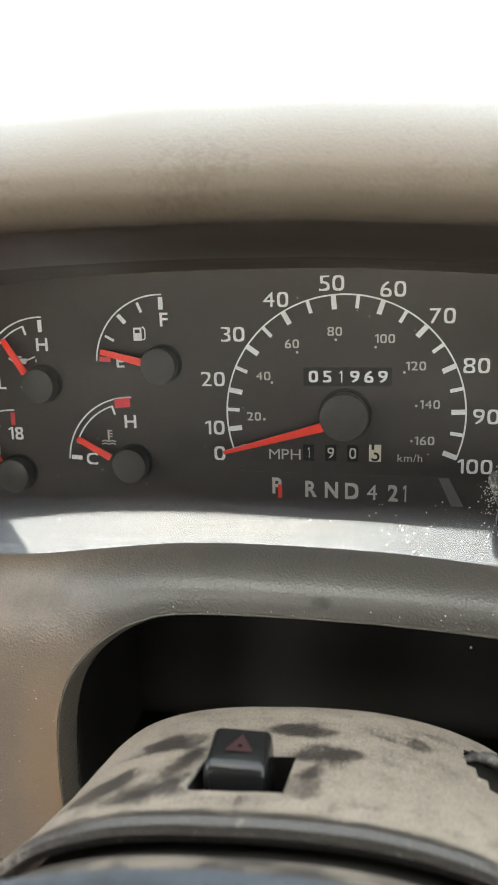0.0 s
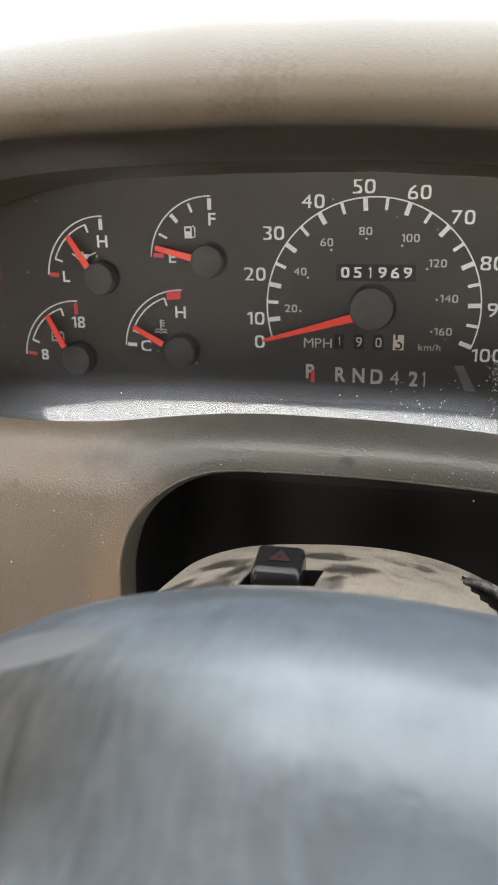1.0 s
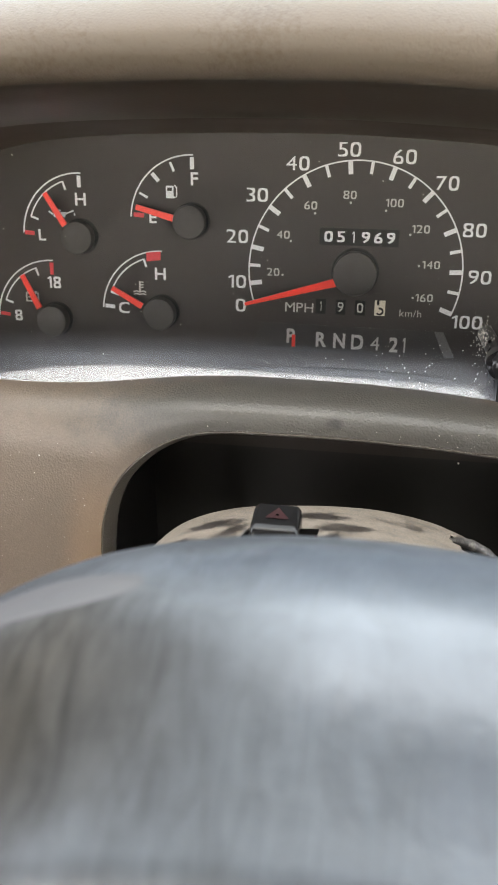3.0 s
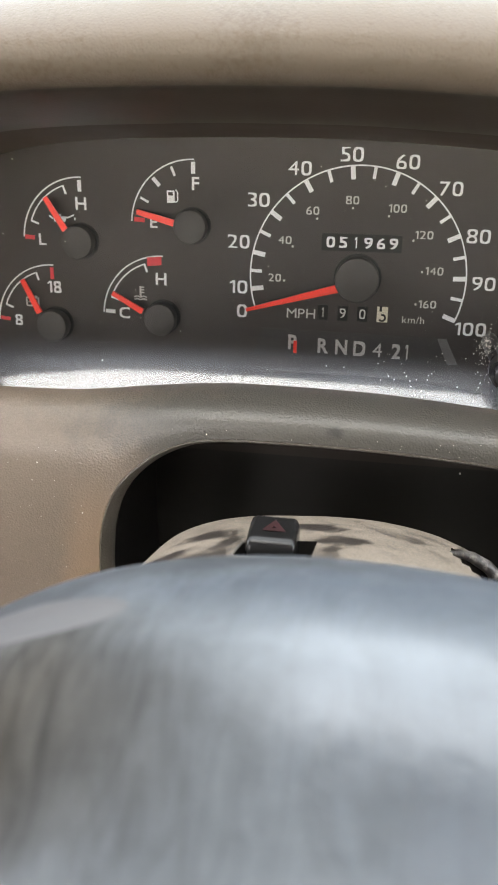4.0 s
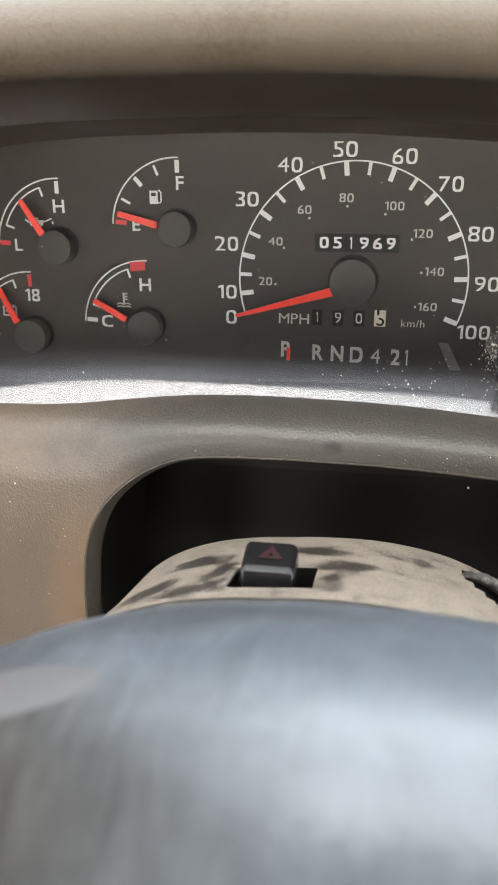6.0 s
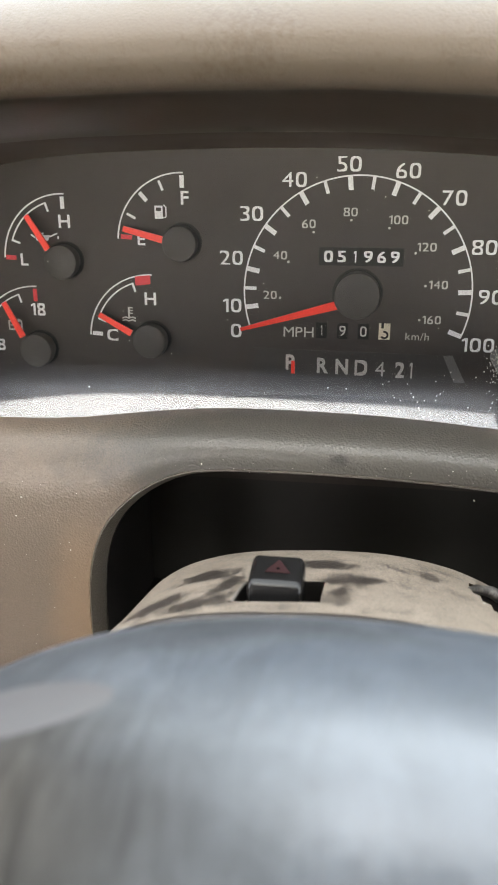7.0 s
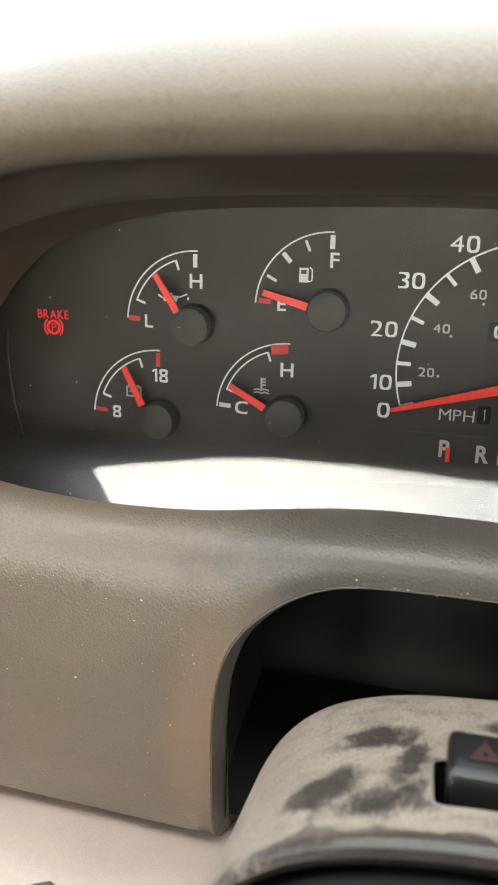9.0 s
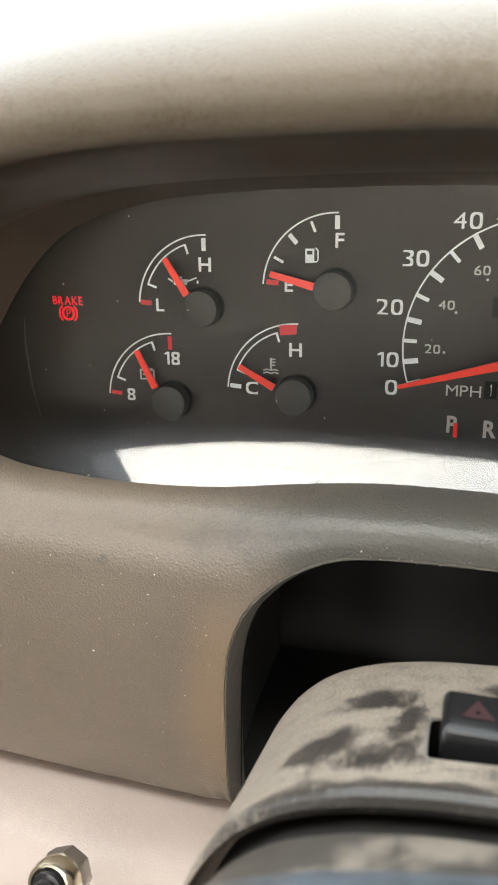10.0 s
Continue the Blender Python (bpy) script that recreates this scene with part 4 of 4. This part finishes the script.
rim_line = [(x, y, top_z(y) + float(np.interp(x, [q[0] for q in crown], [q[1] for q in crown])) - 0.6) for x, y in ((45, -141), (49, -134), (55, -128.5), (62, -125.5), (70, -124.5), (78, -125))]
part("slot_rim", rod(rim_line, [0.8, 1.6, 2.2, 2.6, 2.6, 2.4], 10), WORNBLACK, shroud, "worn rim of the lever slot")
lever = thing("gear_lever", (70, -170, -80), "black column gear lever leaving its slot", "gear lever")
part("stem", rod([(60, -158, -104), (66, -162, -92), (78, -167, -80), (96, -173, -70), (130, -182, -55), (180, -196, -34), (240, -210, -20)], [8, 8, 7.5, 7, 6.5, 6, 6]), BLACK, lever)

# ---- the steering wheel's hub and pad ----
wheel = thing("steering_wheel", (CX, -290, -110), "slate grey steering wheel centre with padded airbag cover", "steering wheel")
PADYZ = [(-257.8, -69.5), (-257.8, -43.5), (-258.3, -29.5), (-259.5, -24.3), (-261.3, -21.5), (-266.8, -18.7), (-272.5, -16.3), (-278.2, -14.2), (-283.9, -12.5), (-289.4, -11.2), (-294.8, -10.2), (-300.3, -9.4), (-305.9, -8.8), (-311.5, -8.6), (-317.0, -9.1), (-322.3, -10.7), (-327.1, -13.4), (-331.5, -16.7), (-335.7, -20.4), (-340.1, -23.8), (-344.7, -27.0), (-349.4, -29.9), (-351.9, -38.9), (-353.4, -49.9), (-362, -108), (-363, -130), (-359, -150), (-348, -166), (-325, -178), (-290, -182), (-262, -176), (-257.8, -150)]


def bow(x):
    d = abs(x - 8)
    return -d * d / (345.0 if x < 8 else 620.0) * (1 + max(0.0, d - 55) / 30 * 0.2)


def bowed(yz):
    rows = []
    for i in range(61):
        u = -1 + 2 * i / 60
        x = 8 + 118 * math.sin(u * math.pi / 2)
        k = math.sqrt(max(0.0, 1 - abs(u) ** 9))
        rows.append([(x, -285 + (y + 285) * (0.25 + 0.75 * k), -100 + (z + 100) * (0.55 + 0.45 * k) + bow(x) * (1 if z > -70 else 0.5)) for y, z in yz])
    return rows


pad = part("airbag_pad", loft(bowed([(p.y, p.z) for p in spline([(0, y, z) for y, z in PADYZ], 120)])), PAD, wheel, "satin slate grey vinyl airbag pad")
rows = []
for y, d in ((-218, 24), (-222.6, 12), (-223.2, 6), (-224.4, 3), (-226.4, 1.2), (-229, 0.3), (-232, 0), (-240, 0), (-250, 0), (-262, 0), (-268, 0.5)):
    rows.append([(x * 0.955, y, -47.4 - (y + 230) * 0.30 + z - d) for x, z in crown])
part("hub_collar", loft(rows), HUB, wheel, "dusty dark collar behind the wheel centre")

# smooth oval horn patch pressed into the pad
run = spline([(0, y, z) for y, z in PADYZ], 400)
reach = [0.0]
for a, b in zip(run, run[1:]):
    reach.append(reach[-1] + (b - a).length)


def pad_point(x, at, off=0.0):
    """A place on the pad, at millimetres along its section."""
    y, z = (float(np.interp(at, reach, [q[k] for q in run])) for k in (1, 2))
    y2, z2 = (float(np.interp(at + 0.5, reach, [q[k] for q in run])) for k in (1, 2))
    n = Vector((0, z2 - z, -(y2 - y))).normalized()
    n = n if n.z > 0 or n.y < 0 else -n
    return Vector((x, y, z + bow(x))) + n * off


first = next(k for k, q in enumerate(run) if q.y < -302)
OVX, OVS = -49.0, reach[first]
rows = []
for r, off in ((1.03, -0.15), (1.0, 0.08), (0.9, 0.16), (0.6, 0.2), (0.3, 0.2), (0.02, 0.2)):
    rows.append([pad_point(OVX + 20 * r * math.cos(a), OVS + 8.0 * r * math.sin(a), off) for a in [2 * math.pi * k / 40 for k in range(40)]])
part("horn_patch", loft(rows, True), OVAL, pad, "smooth oval horn patch")


# flecks of grit, on the lens and on the bezel
def flecks(places, size):
    bm = bmesh.new()
    for x, y, z in places:
        r = size * random.uniform(0.5, 1.2)
        a = random.uniform(0, 6.28)
        ring = [(x + r * random.uniform(0.5, 1) * math.cos(a + k * 1.2566), z + r * random.uniform(0.5, 1) * math.sin(a + k * 1.2566)) for k in range(5)]
        vs = [bm.verts.new((px, y - 0.25 - 0.5 * abs(pz - z), pz)) for px, pz in ring]
        top = bm.verts.new((x, y - 0.6, z))
        for k in range(5):
            bm.faces.new((vs[k], vs[(k + 1) % 5], top))
    return bm


rng = random.Random(7)
spots = []
for _ in range(46):
    z = rng.uniform(-42, -22)
    spots.append((rng.gauss(30, 22), lens_y(z) - 0.3, z))
for _ in range(26):
    z = rng.uniform(-44, 60)
    spots.append((rng.uniform(-225, 70), lens_y(z) - 0.3, z))
for _ in range(40):
    z = rng.uniform(-38, -16)
    spots.append((rng.uniform(56, 68), lens_y(z) - 0.3, z))
for _ in range(110):
    z = rng.gauss(-19, 3.2)
    spots.append((rng.gauss(60.5, 2.0), lens_y(z) - 0.3, z))
GRIT = plain("pale_grit", (0.6, 0.57, 0.52), 0.8)
tagged(part("lens_grit", flecks(spots, 0.42), GRIT, cluster, "pale specks of grit on the lens", smooth=False), kind="stuff")
sparkle = [(rng.uniform(-215, -113), -93.8, rng.uniform(-172, -66)) for _ in range(70)] + [(rng.uniform(-80, 60), -93.4, rng.uniform(-59, -53)) for _ in range(30)]
tagged(part("bezel_specks", flecks(sparkle, 0.24), GRIT, dash, "tiny pale specks on the bezel", smooth=False), kind="stuff")
tagged(part("bezel_grit", flecks([(40, -94.4, -55), (41.5, -94.2, -53.2), (15, -94.2, -53.5), (-144, -94, -85), (-141, -93.6, -76), (51, -92, -66), (-60, -93.6, -56), (-120, -94, -100), (-130, -94, -130), (-170, -94, -115), (58, -93.5, -52)], 0.6), GRIT, dash, "pale specks of grit on the bezel", smooth=False), kind="stuff")

# ---- lower dash fittings ----
fitting = thing("panel_knob", (-150, -150, -178), "black push knob in a brassy chrome collar on the knee panel", "knob")
KNOB_AT, KNOB_TURN = Vector((-167.5, -146, -186.8)), Matrix.Rotation(radians(-5), 4, "Z") @ Matrix.Rotation(radians(-20), 4, "X")


def turned(profile, n=28):
    bm = lathe(0, 0, profile, n)
    for v in bm.verts:
        v.co = KNOB_AT + (KNOB_TURN @ v.co) * 0.84
    return bm


part("escutcheon", turned([(12.4, 14), (12.8, 8), (12.2, 5.6), (10, 5)], 8), STEEL, fitting, "eight-sided dull steel surround")
part("collar", turned([(11.0, 8), (11.9, 3.5), (12.2, 0), (11.9, -2.6), (11.0, -4), (9.6, -4.1), (9.2, 0)], 36), CHROME, fitting, "brassy chrome collar")
part("cap", turned([(8.6, 0), (8.4, -4.4), (7.8, -6), (5.6, -6.6), (5.2, -11.6), (4.6, -12.8), (2, -13.2)], 12), BLACK, fitting, "faceted black cap")

# ---- the cab, in the world's own frame ----
def shell(name, bm, material, label, category, parent=None):
    ob = link(name, bm, material, parent, None, "", smooth=False)
    return tagged(ob, label, category, kind="structure") if parent is None else ob


def block(x0, x1, y0, y1, z0, z1, bm=None):
    return capped([[(x0, y0, z), (x1, y0, z), (x1, y1, z), (x0, y1, z)] for z in (z0, z1)], bm)


LEAN = 0.134                                 # the screen is narrower at its head
FOOT, HEAD = (0.62, 0.80), (-0.43, 1.50)
# floor is out of view; its tan is chosen to bounce light up
shell("floor", block(-0.78, 1.52, -2.2, 0.7, -0.06, 0.0), CARPET, "unseen tan cab floor, coloured to bounce light upwards", "floor")
shell("ceiling", block(-0.78, 1.52, -2.2, HEAD[0], 1.5, 1.55), LINER, "pale fabric headliner of the cab", "ceiling")
# unseen back wall; the opening is added to let in fill light
bm = block(-0.78, 1.52, -2.25, -2.2, -0.06, 0.8)
block(-0.78, 1.52, -2.25, -2.2, 1.2, 1.55, bm)
block(-0.78, -0.4, -2.25, -2.2, 0.8, 1.2, bm)
block(1.2, 1.52, -2.25, -2.2, 0.8, 1.2, bm)
shell("wall_back", bm, DOOR, "unseen taupe back wall, its opening added for fill light", "wall")
for name, x in (("wall_left", -0.70), ("wall_right", 1.5)):
    sill = 0.88
    bm = block(x - 0.05, x, -2.2, 0.62, -0.06, sill)
    block(x - 0.05, x, -2.2, -2.0, sill, 1.5, bm)
    block(x - 0.05, x, -1.1, -1.0, sill, 1.5, bm)
    # unseen blank panels, added with the openings to shape the side light
    if x < 0:
        block(x - 0.05, x, -0.95, -0.5, sill, 1.44, bm)
        for shape in ([(-0.5, 1.25), (-0.055, 1.25), HEAD, (-0.5, 1.5)], [(0.1, sill), (0.5, sill), (0.1, 1.147)]):
            capped([[(q + LEAN * max(0.0, (z - 0.8) / 0.7), y, z) for y, z in shape] for q in (x - 0.05, x)], bm)
    block(x - 0.05, x, -2.0, HEAD[0] - 0.05, 1.44, 1.5, bm)
    shell(name, bm, DOOR, "unseen taupe cab side, its openings set for the light", "wall")
shell("wall_front", block(-0.78, 1.52, 0.62, 0.68, -0.06, 0.80), LINER, "bulkhead under the windscreen", "wall")


def leaning(low_x, high_x, wide, thick):
    """A bar along one side of the windscreen."""
    d = Vector((0, HEAD[0] - FOOT[0], HEAD[1] - FOOT[1])).normalized()
    n = Vector((0, -d.z, d.y)) * thick
    return capped([[(x, y, z), (x + wide, y, z), (x + wide, y + n.y, z + n.z), (x, y + n.y, z + n.z)] for x, (y, z) in ((low_x, FOOT), (high_x, HEAD))])


shell("pillar_left", leaning(-0.70, -0.70 + LEAN, 0.09, 0.05), DOOR, "dark taupe windscreen pillar", "pillar")
shell("pillar_right", leaning(1.41, 1.41 - LEAN, 0.09, 0.05), LINER, "pale windscreen pillar", "pillar")
d = Vector((0, FOOT[1] - HEAD[1], HEAD[0] - FOOT[0])).normalized() * 0.005
pane = [(-0.61, *FOOT), (1.41, *FOOT), (1.41 - LEAN, *HEAD), (-0.61 + LEAN, *HEAD)]
glass = shell("window_1", capped([pane, [(x, y + d.y, z + d.z) for x, y, z in pane]]), GLASS, "clear raked windscreen glass", "window")
glass.visible_shadow = False
bm = bmesh.new()
bmesh.ops.create_grid(bm, x_segments=2, y_segments=2, size=800)
for v in bm.verts:
    v.co.z = -0.75
shell("ground", bm, GROUND, "pale concrete ground outside", "ground")
